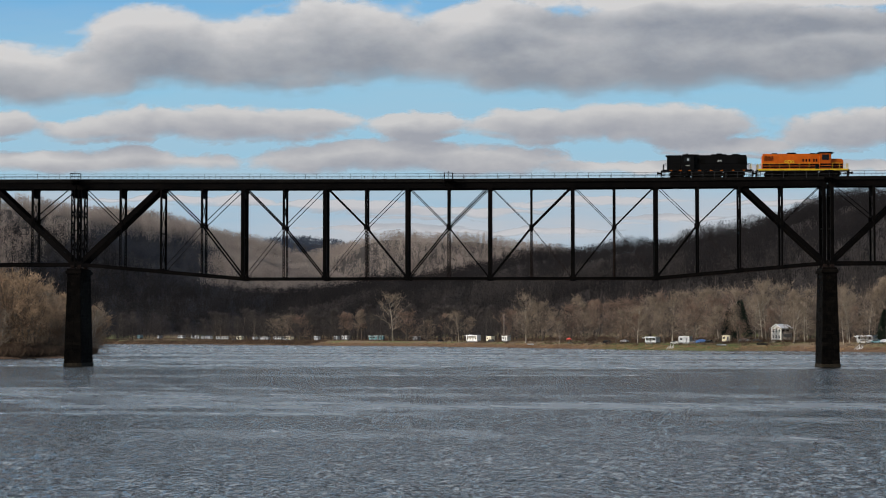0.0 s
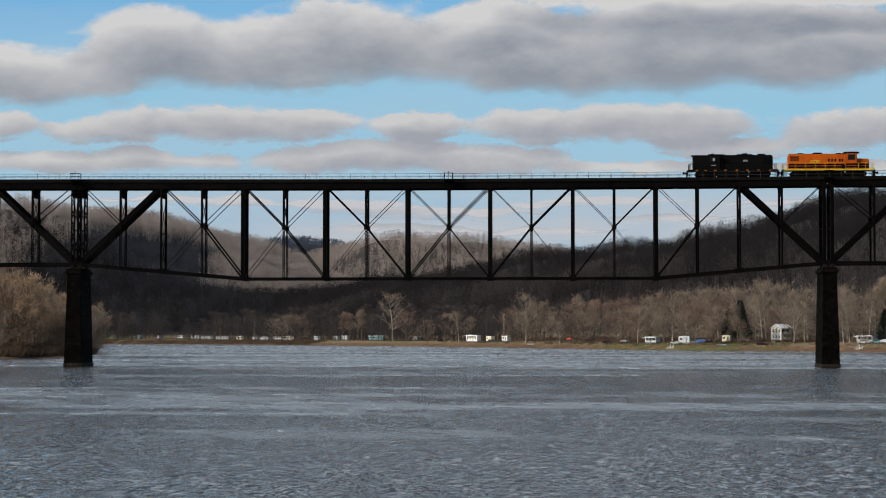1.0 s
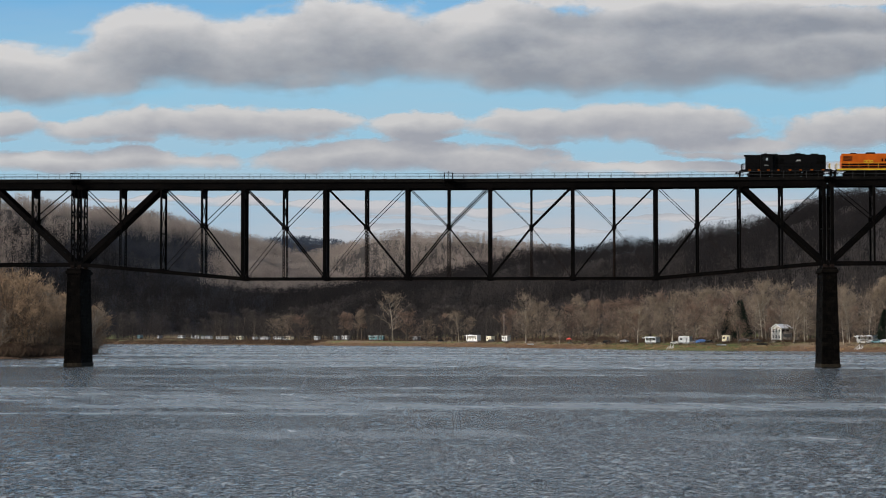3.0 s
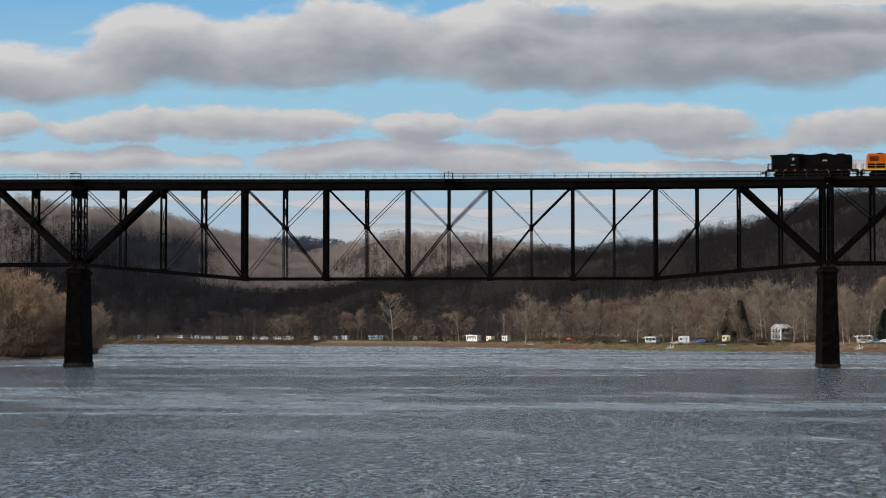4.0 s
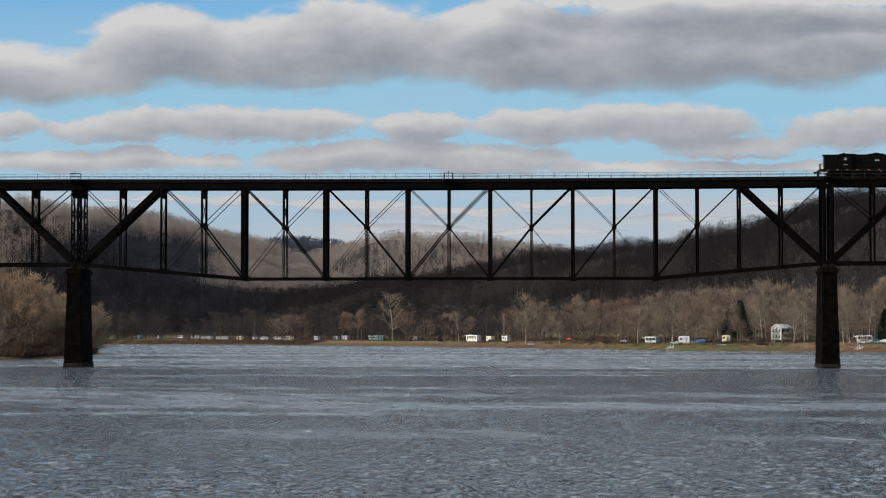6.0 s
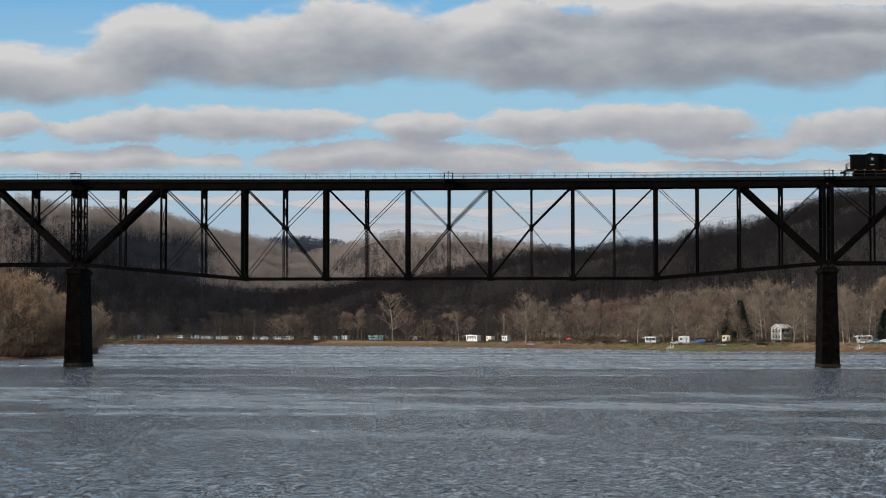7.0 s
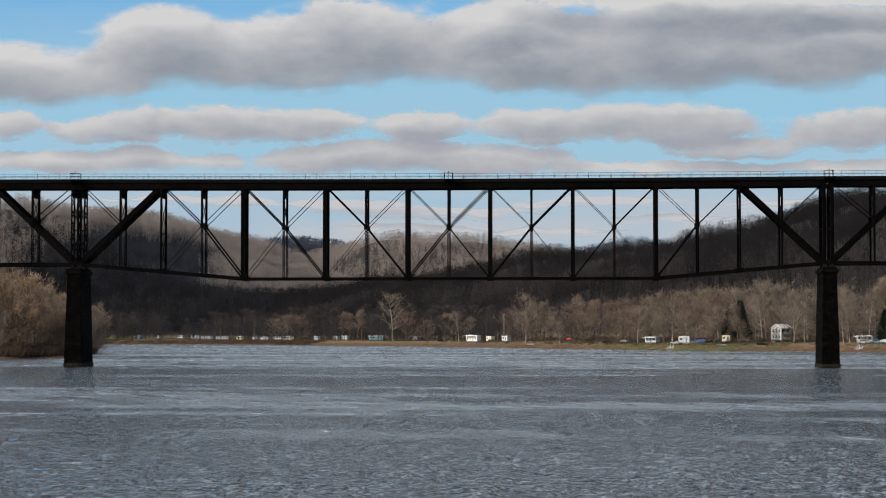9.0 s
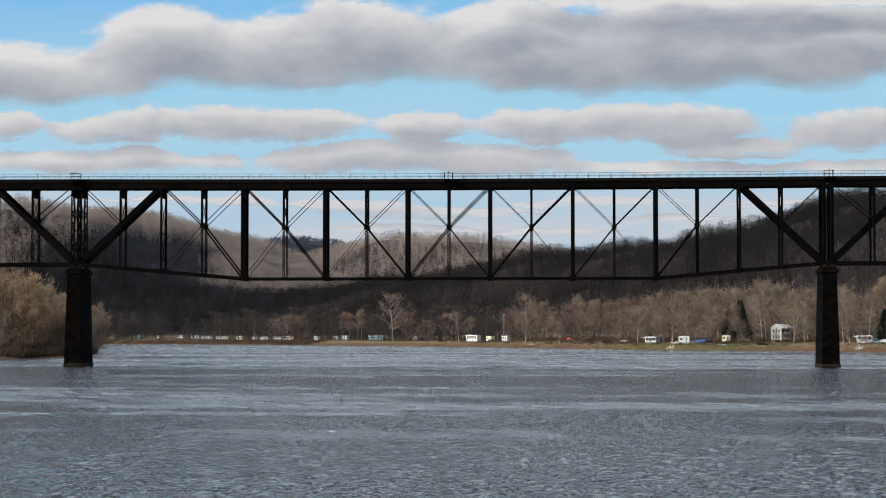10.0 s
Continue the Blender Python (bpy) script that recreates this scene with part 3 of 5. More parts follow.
def deck(x0, x1):
    """Open timber deck: ties, guard timbers, rails."""
    thing = empty("track_deck", Matrix.Identity(4), "weathered open timber deck with steel railway rails", "railway track")
    xs = np.arange(x0, x1, PANEL)
    for a in xs:
        b = min(a + PANEL, x1)
        za, zb = 33.22 + sag(a), 33.22 + sag(b)
        bm = bmesh.new()
        for y in (1.25, 3.45):
            bar(bm, (a, y, za), (b, y, zb), 0.5, 0.35)
        part("stringer", bm, STEEL, thing)
        for y in (-0.30, 5.0):
            bm = bmesh.new()
            bar(bm, (a, y, za + 0.40), (b, y, zb + 0.40), 0.60, 0.16)
            part("guard_timber", bm, TIMBER, thing)
        for y in (1.63, 3.07):
            bm = bmesh.new()
            bar(bm, (a, y, za + 0.56), (b, y, zb + 0.56), 0.16, 0.075)
            part("rail", bm, RAILSTEEL, thing)
    return thing


def ties(x0, x1, thing):
    bm0 = bmesh.new()
    box(bm0, -0.115, 0.115, -0.17, 4.87, -0.13, 0.13)
    me = bpy.data.meshes.new("tie")
    bm0.to_mesh(me)
    bm0.free()
    me.materials.append(TIMBER)
    x = x0
    while x < x1:
        t = new("tie", me)
        t.parent = thing
        t.location = (x, 0, 33.60 + sag(x) + 0.012 * math.sin(x * 13.7))
        x += 0.62


def railing(x0, x1, y):
    thing = empty("deck_railing", Matrix.Identity(4), "thin grey steel pipe railing along the bridge deck", "railing", "deck railings")
    n = round((x1 - x0) / 2.03)
    xs = [x0 + (x1 - x0) * i / n for i in range(n + 1)]
    bm = bmesh.new()
    tube(bm, (0, 0, 0), (0, 0, 1.22), 0.035, 6)
    me = bpy.data.meshes.new("post")
    bm.to_mesh(me)
    bm.free()
    me.materials.append(GALV)
    for x in xs:
        p = new("post", me)
        p.parent = thing
        p.matrix_local = pose(x, y, 33.68 + sag(x), 0, 1.2 * math.sin(x * 3.1), 0)
    for h in (0.62, 1.18):
        for i in range(0, n, 4):
            j = min(i + 4, n)
            bm = bmesh.new()
            tube(bm, (xs[i], y, 33.68 + sag(xs[i]) + h), (xs[j], y, 33.68 + sag(xs[j]) + h), 0.028, 6)
            part("rail_pipe", bm, GALV, thing)
    return thing


def refuge(x):
    thing = empty("refuge_platform", pose(x, -0.45, 33.72 + sag(x)), "small dark steel refuge platform with railing on the bridge deck", "platform", "refuge platforms")
    bm = bmesh.new()
    box(bm, -0.8, 0.8, -1.25, 0.1, -0.18, 0.0)
    part("floor_plate", bm, STEEL, thing)
    for px, py in ((-0.75, -1.2), (0.75, -1.2), (0.0, -1.2), (-0.75, 0), (0.75, 0)):
        bm = bmesh.new()
        tube(bm, (px, py, -0.1), (px, py, 1.5 if px == 0 else 1.2), 0.05, 6)
        part("corner_post", bm, STEEL, thing)
    for h in (0.6, 1.15):
        bm = bmesh.new()
        bar(bm, (-0.8, -1.2, h), (0.8, -1.2, h), 0.09, 0.06)
        for px in (-0.75, 0.75):
            bar(bm, (px, -1.2, h), (px, 0, h), 0.08, 0.06)
        part("guard_rail", bm, STEEL, thing)
    bm = bmesh.new()
    for px in (-0.6, 0.6):
        bar(bm, (px, -1.1, -0.1), (px, 0.3, -1.1), 0.1, 0.1)
    part("bracket", bm, STEEL, thing)
    return thing


XS_RIVER = [X0 + PANEL * i for i in range(19)]
XS_WEST = [X0 - 1.25 - PANEL * i for i in range(8, -1, -1)]
XS_EAST = [XS_RIVER[-1] + 1.4 + PANEL * i for i in range(13)]
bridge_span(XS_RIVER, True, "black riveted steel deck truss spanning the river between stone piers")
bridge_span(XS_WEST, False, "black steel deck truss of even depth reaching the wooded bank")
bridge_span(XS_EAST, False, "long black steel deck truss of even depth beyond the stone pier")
TRACK = deck(XS_WEST[0], XS_EAST[-1])
railing(XS_WEST[0], XS_EAST[-1], -0.40)
railing(XS_WEST[0], XS_EAST[-1], 5.10)
for rx in (-86.2, -18.75, 48.7):
    refuge(rx)


# ---------------------------------------------------------------- piers
def pier(x, label):
    thing = empty("bridge_pier", pose(x, DEPTH_Y / 2, 0), label, "bridge pier", "stone bridge piers")
    rng = random.Random(int(x))
    z0, z1 = -3.0, 16.7
    def half(z):
        f = (z - 0.0) / 17.0
        return 1.62 - 0.42 * f, 4.75 - 0.5 * f
    bm = bmesh.new()
    a0, b0 = half(z0)
    a1, b1 = half(z1)
    q = 0.10
    vs = []
    for a, b, z in ((a0 - q, b0 - q, z0), (a1 - q, b1 - q, z1)):
        vs.append([bm.verts.new((sx * a, sy * b, z)) for sx, sy in ((-1, -1), (1, -1), (1, 1), (-1, 1))])
    for i in range(4):
        j = (i + 1) % 4
        bm.faces.new((vs[0][i], vs[0][j], vs[1][j], vs[1][i]))
    bm.faces.new(vs[0][::-1])
    bm.faces.new(vs[1])
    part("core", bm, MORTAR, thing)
    # courses of stone blocks
    z = -0.6
    k = 0
    while z < z1 - 0.2:
        h = rng.uniform(0.52, 0.72)
        if z + h > z1:
            h = z1 - z
        a, b = half(z + h / 2)
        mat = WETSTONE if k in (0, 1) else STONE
        grow = 0.10 if k in (0, 1) else 0.0
        def run(length, cut):
            out, p = [], -length
            first = True
            while p < length - 0.05:
                w = cut * rng.uniform(0.75, 1.25) * (0.6 if first and k % 2 else 1.0)
                first = False
                e = min(length, p + w)
                if length - e < 0.35:
                    e = length
                out.append((p, e))
                p = e
            return out
        j = 0.018
        for sy in (-1, 1):
            for p, e in run(a + grow, 0.95):
                bm = bmesh.new()
                o = rng.uniform(-0.02, 0.05) + grow
                box(bm, p + j, e - j, sy * (b - 0.35), sy * (b + o), z + j, z + h - j, 0.03)
                part("stone_block", bm, mat, thing)
        for sx in (-1, 1):
            for p, e in run(b - 0.36, 1.35):
                bm = bmesh.new()
                o = rng.uniform(-0.02, 0.05) + grow
                box(bm, sx * (a - 0.35), sx * (a + o), p + j, e - j, z + j, z + h - j, 0.03)
                part("stone_block", bm, mat, thing)
        z += h
        k += 1
    a, b = half(z1)
    for (g, za, zb) in ((0.28, z1, z1 + 0.62), (0.08, z1 + 0.62, z1 + 1.0)):
        bm = bmesh.new()
        box(bm, -a - g, a + g, -b - g, b + g, za, zb, 0.08)
        part("coping", bm, STONE, thing)
    # bearings under the truss ends
    for y in (-DEPTH_Y / 2, DEPTH_Y / 2):
        for dx in (-0.64, 0.64):
            bm = bmesh.new()
            box(bm, dx - 0.5, dx + 0.5, y - 0.45, y + 0.45, z1 + 1.0, z1 + 1.18)
            box(bm, dx - 0.33, dx + 0.33, y - 0.35, y + 0.35, z1 + 1.18, z1 + 1.6, 0.06)
            part("bearing", bm, RUST, thing)
    return thing


pier(-86.2, "tall tapered stained stone pier, toned darker for shade, standing in the river")
pier(48.7, "tall tapered sooty stone pier, toned darker for shade, standing in the river")


def abutment(x, sx):
    thing = empty("abutment", pose(x, DEPTH_Y / 2, 0), "dark stone bridge abutment on the bank", "abutment", "bridge abutments")
    bm = bmesh.new()
    box(bm, 0 if sx > 0 else -6, 6 if sx > 0 else 0, -4, 4, -2, 18.2, 0.1)
    part("bearing_wall", bm, STONE, thing)
    bm = bmesh.new()
    box(bm, 1.2 if sx > 0 else -30, 30 if sx > 0 else -1.2, -3.6, 3.6, 18.2, 33.3, 0.1)
    part("back_wall", bm, STONE, thing)
    return thing


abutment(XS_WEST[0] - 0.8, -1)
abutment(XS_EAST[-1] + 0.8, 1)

# ---------------------------------------------------------------- engines
def paint(name, c, rough=0.45):
    """Aged gloss paint, a little uneven and dusty."""
    return surface(name, tuple(q * 0.7 for q in c), c, 1.2, rough, 0.0, 0.05, 10.0, 0.12, spec=0.08)


ORANGE = paint("orange_paint", (0.43, 0.082, 0.006))
YELLOW = paint("yellow_paint", (0.56, 0.38, 0.024))
BLACKPAINT = paint("black_paint", (0.0018, 0.0016, 0.0016), 0.6)
GRIME = surface("grimy_underframe", (0.0014, 0.0013, 0.0012), (0.004, 0.0035, 0.003), 0.5, 0.9, 0, 0.3, spec=0.04)
PALE = paint("faded_white_paint", (0.38, 0.38, 0.36), 0.6)
REFLECT = paint("amber_marker_paint", (0.40, 0.10, 0.015), 0.4)
GLASSDARK = surface("dark_cab_glass", (0.004, 0.0045, 0.005), (0.007, 0.0075, 0.008), 1.0, 0.3, 0, 0.0, spec=0.15)
# pale base colour paints a sky reflection onto one pane
GLASS_SKY_PAINTED = surface("cab_glass_painted_sky", (0.30, 0.33, 0.36), (0.45, 0.47, 0.5), 1.0, 0.1, 0, 0.0)
ENGINES, WHEELS = [], []


def prism(bm, pts, y0, y1, bevel=0.0):
    """Solid from a side outline (x, z), drawn out from y0 to y1."""
    a = [bm.verts.new((x, y0, z)) for x, z in pts]
    b = [bm.verts.new((x, y1, z)) for x, z in pts]
    bm.faces.new(a)
    bm.faces.new(b[::-1])
    for i in range(len(pts)):
        j = (i + 1) % len(pts)
        bm.faces.new((a[j], a[i], b[i], b[j]))
    bmesh.ops.recalc_face_normals(bm, faces=bm.faces)
    if bevel:
        bmesh.ops.bevel(bm, geom=list(bm.edges), offset=bevel, segments=2, affect="EDGES")
    return bm


def running_gear(eng, length):
    """Trucks with wheels, tank, frame ends, couplers."""
    for tx in (-4.75, 4.75):
        truck = part("truck", prism(bmesh.new(), [(tx - 1.95, 0.42), (tx - 1.95, 0.85), (tx - 1.4, 1.18), (tx + 1.4, 1.18), (tx + 1.95, 0.85), (tx + 1.95, 0.42), (tx + 0.75, 0.22), (tx - 0.75, 0.22)], -1.15, 1.15), GRIME, eng)
        for ax in (-1.37, 1.37):
            bm = bmesh.new()
            for y in (-0.76, 0.76):
                tube(bm, (0, y - 0.07, 0), (0, y + 0.07, 0), 0.51, 20)
            tube(bm, (0, -0.8, 0), (0, 0.8, 0), 0.1, 8)
            tube(bm, (0.3, -0.85, 0), (0.3, -0.82, 0), 0.06, 6)
            w = part("wheelset", bm, GRIME, truck)
            place = (tx + ax, 0, 0.51)
            w.location = place
            WHEELS.append((w, place))
            for y in (-1.22, 1.22):
                bm = bmesh.new()
                box(bm, tx + ax - 0.2, tx + ax + 0.2, y - 0.1, y + 0.1, 0.32, 0.72, 0.05)
                part("axle_box", bm, GRIME, truck)
        for y in (-1.2, 1.2):
            bm = bmesh.new()
            for k in range(4):
                bar(bm, (tx - 0.5, y, 0.42 + 0.08 * k), (tx + 0.5, y, 0.42 + 0.08 * k), 0.05, 0.12)
            part("leaf_spring", bm, GRIME, truck)
    bm = prism(bmesh.new(), [(-2.6, 0.20), (2.6, 0.20), (2.75, 0.4), (2.75, 1.2), (-2.75, 1.2), (-2.75, 0.4)], -1.25, 1.25, 0.05)
    part("fuel_tank", bm, GRIME, eng)
    for s in (-1, 1):
        e = s * length / 2
        bm = bmesh.new()
        box(bm, e - s * 0.0, e - s * 0.12, -1.45, 1.45, 0.25, 1.3, 0.03)
        part("pilot_plate", bm, GRIME, eng)
        bm = bmesh.new()
        box(bm, e, e + s * 0.55, -0.14, 0.14, 0.72, 0.98, 0.04)
        box(bm, e + s * 0.40, e + s * 0.72, -0.2, 0.2, 0.68, 1.05, 0.06)
        part("coupler", bm, GRIME, eng)
        for y in (-1.3, 1.3):
            bm = bmesh.new()
            for k in range(4):
                box(bm, e - s * 0.75, e - s * 0.15, y - 0.15, y + 0.15, 0.30 + 0.25 * k, 0.34 + 0.25 * k)
            part("step_ladder", bm, GRIME, eng)


def handrails(eng, x0, x1, mat, z=1.5, h=1.0):
    for y in (-1.42, 1.42):
        n = max(2, round((x1 - x0) / 1.6))
        for i in range(n + 1):
            x = x0 + (x1 - x0) * i / n
            bm = bmesh.new()
            tube(bm, (x, y, z), (x, y, z + h), 0.03, 6)
            part("stanchion", bm, mat, eng)
        bm = bmesh.new()
        tube(bm, (x0, y, z + h), (x1, y, z + h), 0.03, 6)
        part("handrail", bm, mat, eng)


def end_rails(eng, e, s, mat):
    bm = bmesh.new()
    for y in (-1.4, -0.5, 0.5, 1.4):
        tube(bm, (e - s * 0.12, y, 1.4), (e - s * 0.12, y, 2.45), 0.035, 6)
    for y in (-1.4, 0.5):
        for z in (1.95, 2.45):
            tube(bm, (e - s * 0.12, y, z), (e - s * 0.12, y + 0.9, z), 0.03, 6)
    part("end_rail", bm, mat, eng)


def fan(eng, x, w, h, mat, top):
    bm = bmesh.new()
    prism(bm, [(x - w / 2, top - 0.05), (x - w / 2 + 0.12, top + h), (x + w / 2 - 0.12, top + h), (x + w / 2, top - 0.05)], -0.7, 0.7, 0.04)
    part("roof_fan", bm, mat, eng)


def grille(eng, x0, x1, z0, z1, y, mat, name="louvre"):
    n = max(2, int((z1 - z0) / 0.14))
    for i in range(n):
        z = z0 + (z1 - z0) * (i + 0.5) / n
        bm = bmesh.new()
        box(bm, x0, x1, y - 0.02, y + 0.02, z - 0.04, z + 0.04)
        part(name, bm, mat, eng)


def orange_engine(x):
    eng = empty("locomotive", pose(x, DEPTH_Y / 2, 33.86), "orange diesel locomotive with black band and yellow sill", "locomotive", "coupled engines")
    running_gear(eng, 16.4)
    bm = bmesh.new()
    box(bm, -8.2, 8.2, -1.5, 1.5, 1.18, 1.36, 0.02)
    part("frame", bm, BLACKPAINT, eng)
    for y in (-1.52, 1.52):
        bm = bmesh.new()
        box(bm, -8.0, 8.0, y - 0.02, y + 0.02, 1.18, 1.46, 0.01)
        part("yellow_sill", bm, YELLOW, eng, "bright yellow walkway edge")
    # long hood
    hood = prism(bmesh.new(), [(-7.15, 1.36), (3.0, 1.36), (3.0, 4.16), (-6.9, 4.16), (-7.15, 3.85)], -0.85, 0.85, 0.06)
    part("long_hood", hood, ORANGE, eng)
    nose = prism(bmesh.new(), [(4.95, 1.36), (7.2, 1.36), (7.2, 3.0), (6.95, 3.3), (4.95, 3.34)], -0.85, 0.85, 0.06)
    part("short_nose", nose, ORANGE, eng)
    cab = prism(bmesh.new(), [(2.95, 1.36), (5.0, 1.36), (5.0, 4.15), (4.8, 4.25), (3.1, 4.25), (2.95, 4.15)], -1.48, 1.48, 0.04)
    cabo = part("cab", cab, ORANGE, eng)
    bm = prism(bmesh.new(), [(2.6, 4.22), (5.35, 4.20), (5.45, 4.34), (5.1, 4.5), (3.0, 4.5), (2.6, 4.38)], -1.55, 1.55, 0.03)
    part("cab_roof", bm, BLACKPAINT, cabo)
    for y in (-1.5, 1.5):
        bm = bmesh.new()
        box(bm, 3.35, 4.6, y - 0.015, y + 0.015, 3.05, 4.02, 0.01)
        part("cab_window", bm, GLASSDARK, cabo)
        for z0, z1, mat in ((1.66, 1.98, BLACKPAINT), (2.10, 2.42, BLACKPAINT)):
            for a, b, yy in ((-7.1, 2.9, 0.865), (3.0, 4.95, 1.497), (5.0, 7.15, 0.865)):
                bm = bmesh.new()
                box(bm, a, b, math.copysign(yy, y) - 0.012, math.copysign(yy, y) + 0.012, z0, z1)
                part("black_band", bm, mat, eng)
        # round yellow emblem discs on the hood side
        for k, ex in enumerate((-2.95, -2.35, -1.75)):
            bm = bmesh.new()
            s = math.copysign(1, y)
            tube(bm, (ex, s * 0.87, 2.78), (ex, s * 0.885, 2.78), 0.33 if k == 1 else 0.27, 16)
            disc = part("emblem", bm, YELLOW, eng)
            bm = bmesh.new()
            tube(bm, (ex, s * 0.87, 2.78), (ex, s * 0.892, 2.78), 0.19 if k == 1 else 0.14, 14)
            part("emblem_centre", bm, ORANGE, disc)
        for ex in (0.1, 0.65, 1.2, 2.0, 2.45):
            bm = bmesh.new()
            box(bm, ex - 0.14, ex + 0.14, y / 1.5 * 0.868 - 0.012, y / 1.5 * 0.868 + 0.012, 2.8, 3.3)
            part("hood_door_vent", bm, BLACKPAINT, eng)
        grille(eng, -6.8, -5.2, 2.9, 3.8, math.copysign(0.87, y), BLACKPAINT)
    handrails(eng, -7.6, 2.8, YELLOW)
    handrails(eng, 5.2, 7.7, YELLOW)
    end_rails(eng, 8.1, 1, YELLOW)
    end_rails(eng, -8.1, -1, YELLOW)
    fan(eng, -4.95, 1.25, 0.18, BLACKPAINT, 4.16)
    fan(eng, -1.9, 1.75, 0.28, BLACKPAINT, 4.16)
    fan(eng, 1.85, 1.2, 0.18, BLACKPAINT, 4.16)
    for a, b in ((-7.0, -5.6), (-4.3, -2.8), (-1.0, 1.2)):
        bm = bmesh.new()
        box(bm, a, b, -0.6, 0.6, 4.14, 4.23, 0.02)
        part("roof_hatch", bm, ORANGE, eng)
    bm = bmesh.new()
    for y in (-0.15, 0.15):
        tube(bm, (7.18, y, 2.65), (7.25, y, 2.65), 0.11, 10)
    part("headlight", bm, PALE, eng)
    for y in (-1.2, 1.2):
        bm = bmesh.new()
        box(bm, 2.2, 2.9, y - 0.25, y + 0.25, 1.36, 2.2, 0.03)
        part("battery_box", bm, BLACKPAINT, eng)
    ENGINES.append((eng, x))
    return eng


def black_engine(x):
    eng = empty("locomotive", pose(x, DEPTH_Y / 2, 33.86), "black high-hood diesel locomotive with amber sill markers", "locomotive", "coupled engines")
    running_gear(eng, 16.4)
    bm = bmesh.new()
    box(bm, -8.0, 8.0, -1.5, 1.5, 1.15, 1.42, 0.02)
    part("frame", bm, BLACKPAINT, eng)
    hood = prism(bmesh.new(), [(-2.4, 1.42), (7.1, 1.42), (7.1, 3.65), (6.9, 4.06), (-2.4, 4.06)], -0.85, 0.85, 0.06)
    part("long_hood", hood, BLACKPAINT, eng)
    nose = prism(bmesh.new(), [(-7.1, 1.42), (-4.5, 1.42), (-4.5, 4.06), (-7.0, 4.06), (-7.1, 3.8)], -0.85, 0.85, 0.06)
    part("high_nose", nose, BLACKPAINT, eng)
    bm = bmesh.new()
    box(bm, -7.35, -7.0, -0.5, 0.5, 3.82, 4.08, 0.03)
    part("headlight", bm, BLACKPAINT, eng)
    cab = prism(bmesh.new(), [(-4.55, 1.42), (-2.35, 1.42), (-2.35, 4.06), (-2.6, 4.16), (-4.3, 4.16), (-4.55, 4.06)], -1.48, 1.48, 0.04)
    cabo = part("cab", cab, BLACKPAINT, eng)
    for y in (-1.49, 1.49):
        bm = bmesh.new()
        box(bm, -4.1, -3.0, y - 0.015, y + 0.015, 2.85, 3.6, 0.01)
        part("cab_window", bm, GLASSDARK, cabo)
        bm = bmesh.new()
        box(bm, -3.62, -3.28, y * 1.012 - 0.012, y * 1.012 + 0.012, 2.98, 3.42, 0.01)
        part("window_pane", bm, GLASS_SKY_PAINTED, cabo, "cab pane with a sky reflection painted pale")
        bm = bmesh.new()
        box(bm, -3.9, -3.1, y - 0.02, y + 0.02, 2.1, 2.2, 0.01)
        part("number_bar", bm, PALE, cabo)
        s = math.copysign(1, y)
        bm = bmesh.new()
        prism(bm, [(1.75, 2.85), (2.0, 3.22), (2.25, 3.02), (2.5, 3.22), (2.62, 2.85), (2.3, 2.95)], s * 0.86, s * 0.885)
        part("emblem", bm, PALE, eng, "small white painted mark")
        for ex in (-6.5, -4.85, -3.2, -1.4, 0.65, 2.5, 4.5, 6.5):
            bm = bmesh.new()
            box(bm, ex - 0.22, ex + 0.22, s * 1.51 - 0.012, s * 1.51 + 0.012, 1.2, 1.34)
            part("marker", bm, REFLECT, eng, "amber reflective strip")
        grille(eng, 5.4, 6.8, 2.4, 3.5, s * 0.87, GRIME)
        grille(eng, -1.8, -0.4, 2.4, 3.4, s * 0.87, GRIME)
    handrails(eng, -1.9, 7.6, GRIME)
    handrails(eng, -7.6, -4.8, GRIME)
    end_rails(eng, 7.9, 1, YELLOW)
    end_rails(eng, -7.9, -1, GRIME)
    fan(eng, -2.0, 1.3, 0.15, BLACKPAINT, 4.06)
    fan(eng, 2.1, 2.9, 0.16, BLACKPAINT, 4.06)
    fan(eng, 2.15, 1.2, 0.3, BLACKPAINT, 4.06)
    fan(eng, 5.1, 1.5, 0.2, BLACKPAINT, 4.06)
    bm = bmesh.new()
    bar(bm, (-3.8, 0, 4.05), (-3.8, 0, 4.32), 0.06, 0.06)
    for k in range(3):
        tube(bm, (-3.8, -0.15 + 0.15 * k, 4.32), (-3.35, -0.15 + 0.15 * k, 4.34), 0.03, 8, 0.09)
    part("horn", bm, GRIME, eng)
    ENGINES.append((eng, x))
    return eng


orange_engine(44.45)
black_engine(27.5)

# ---------------------------------------------------------------- trees and woods
BARK = surface("grey_brown_bark", (0.07, 0.055, 0.045), (0.15, 0.125, 0.10), 2.0, 0.95, 0, 0.4, 6.0, 0.2, (1, 1, 0.3), spec=0.1)
PALEBARK = surface("pale_sycamore_bark", (0.16, 0.135, 0.105), (0.38, 0.34, 0.28), 1.5, 0.9, 0, 0.3, 5.0, 0.2, (1, 1, 0.5), spec=0.1)
TWIG_TAN = surface("tan_twigs", (0.120, 0.090, 0.066), (0.300, 0.235, 0.176), 6.0, 0.95, 0, 0, 3.0, 0.25, island=True, spec=0.05)
TWIG_RED = surface("russet_twigs", (0.118, 0.078, 0.058), (0.275, 0.190, 0.144), 6.0, 0.95, 0, 0, 3.0, 0.25, island=True, spec=0.05)
TWIG_WILLOW = surface("warm_bank_twigs", (0.120, 0.072, 0.044), (0.43, 0.300, 0.190), 7.0, 0.95, 0, 0, 3.0, 0.3, island=True, spec=0.05)
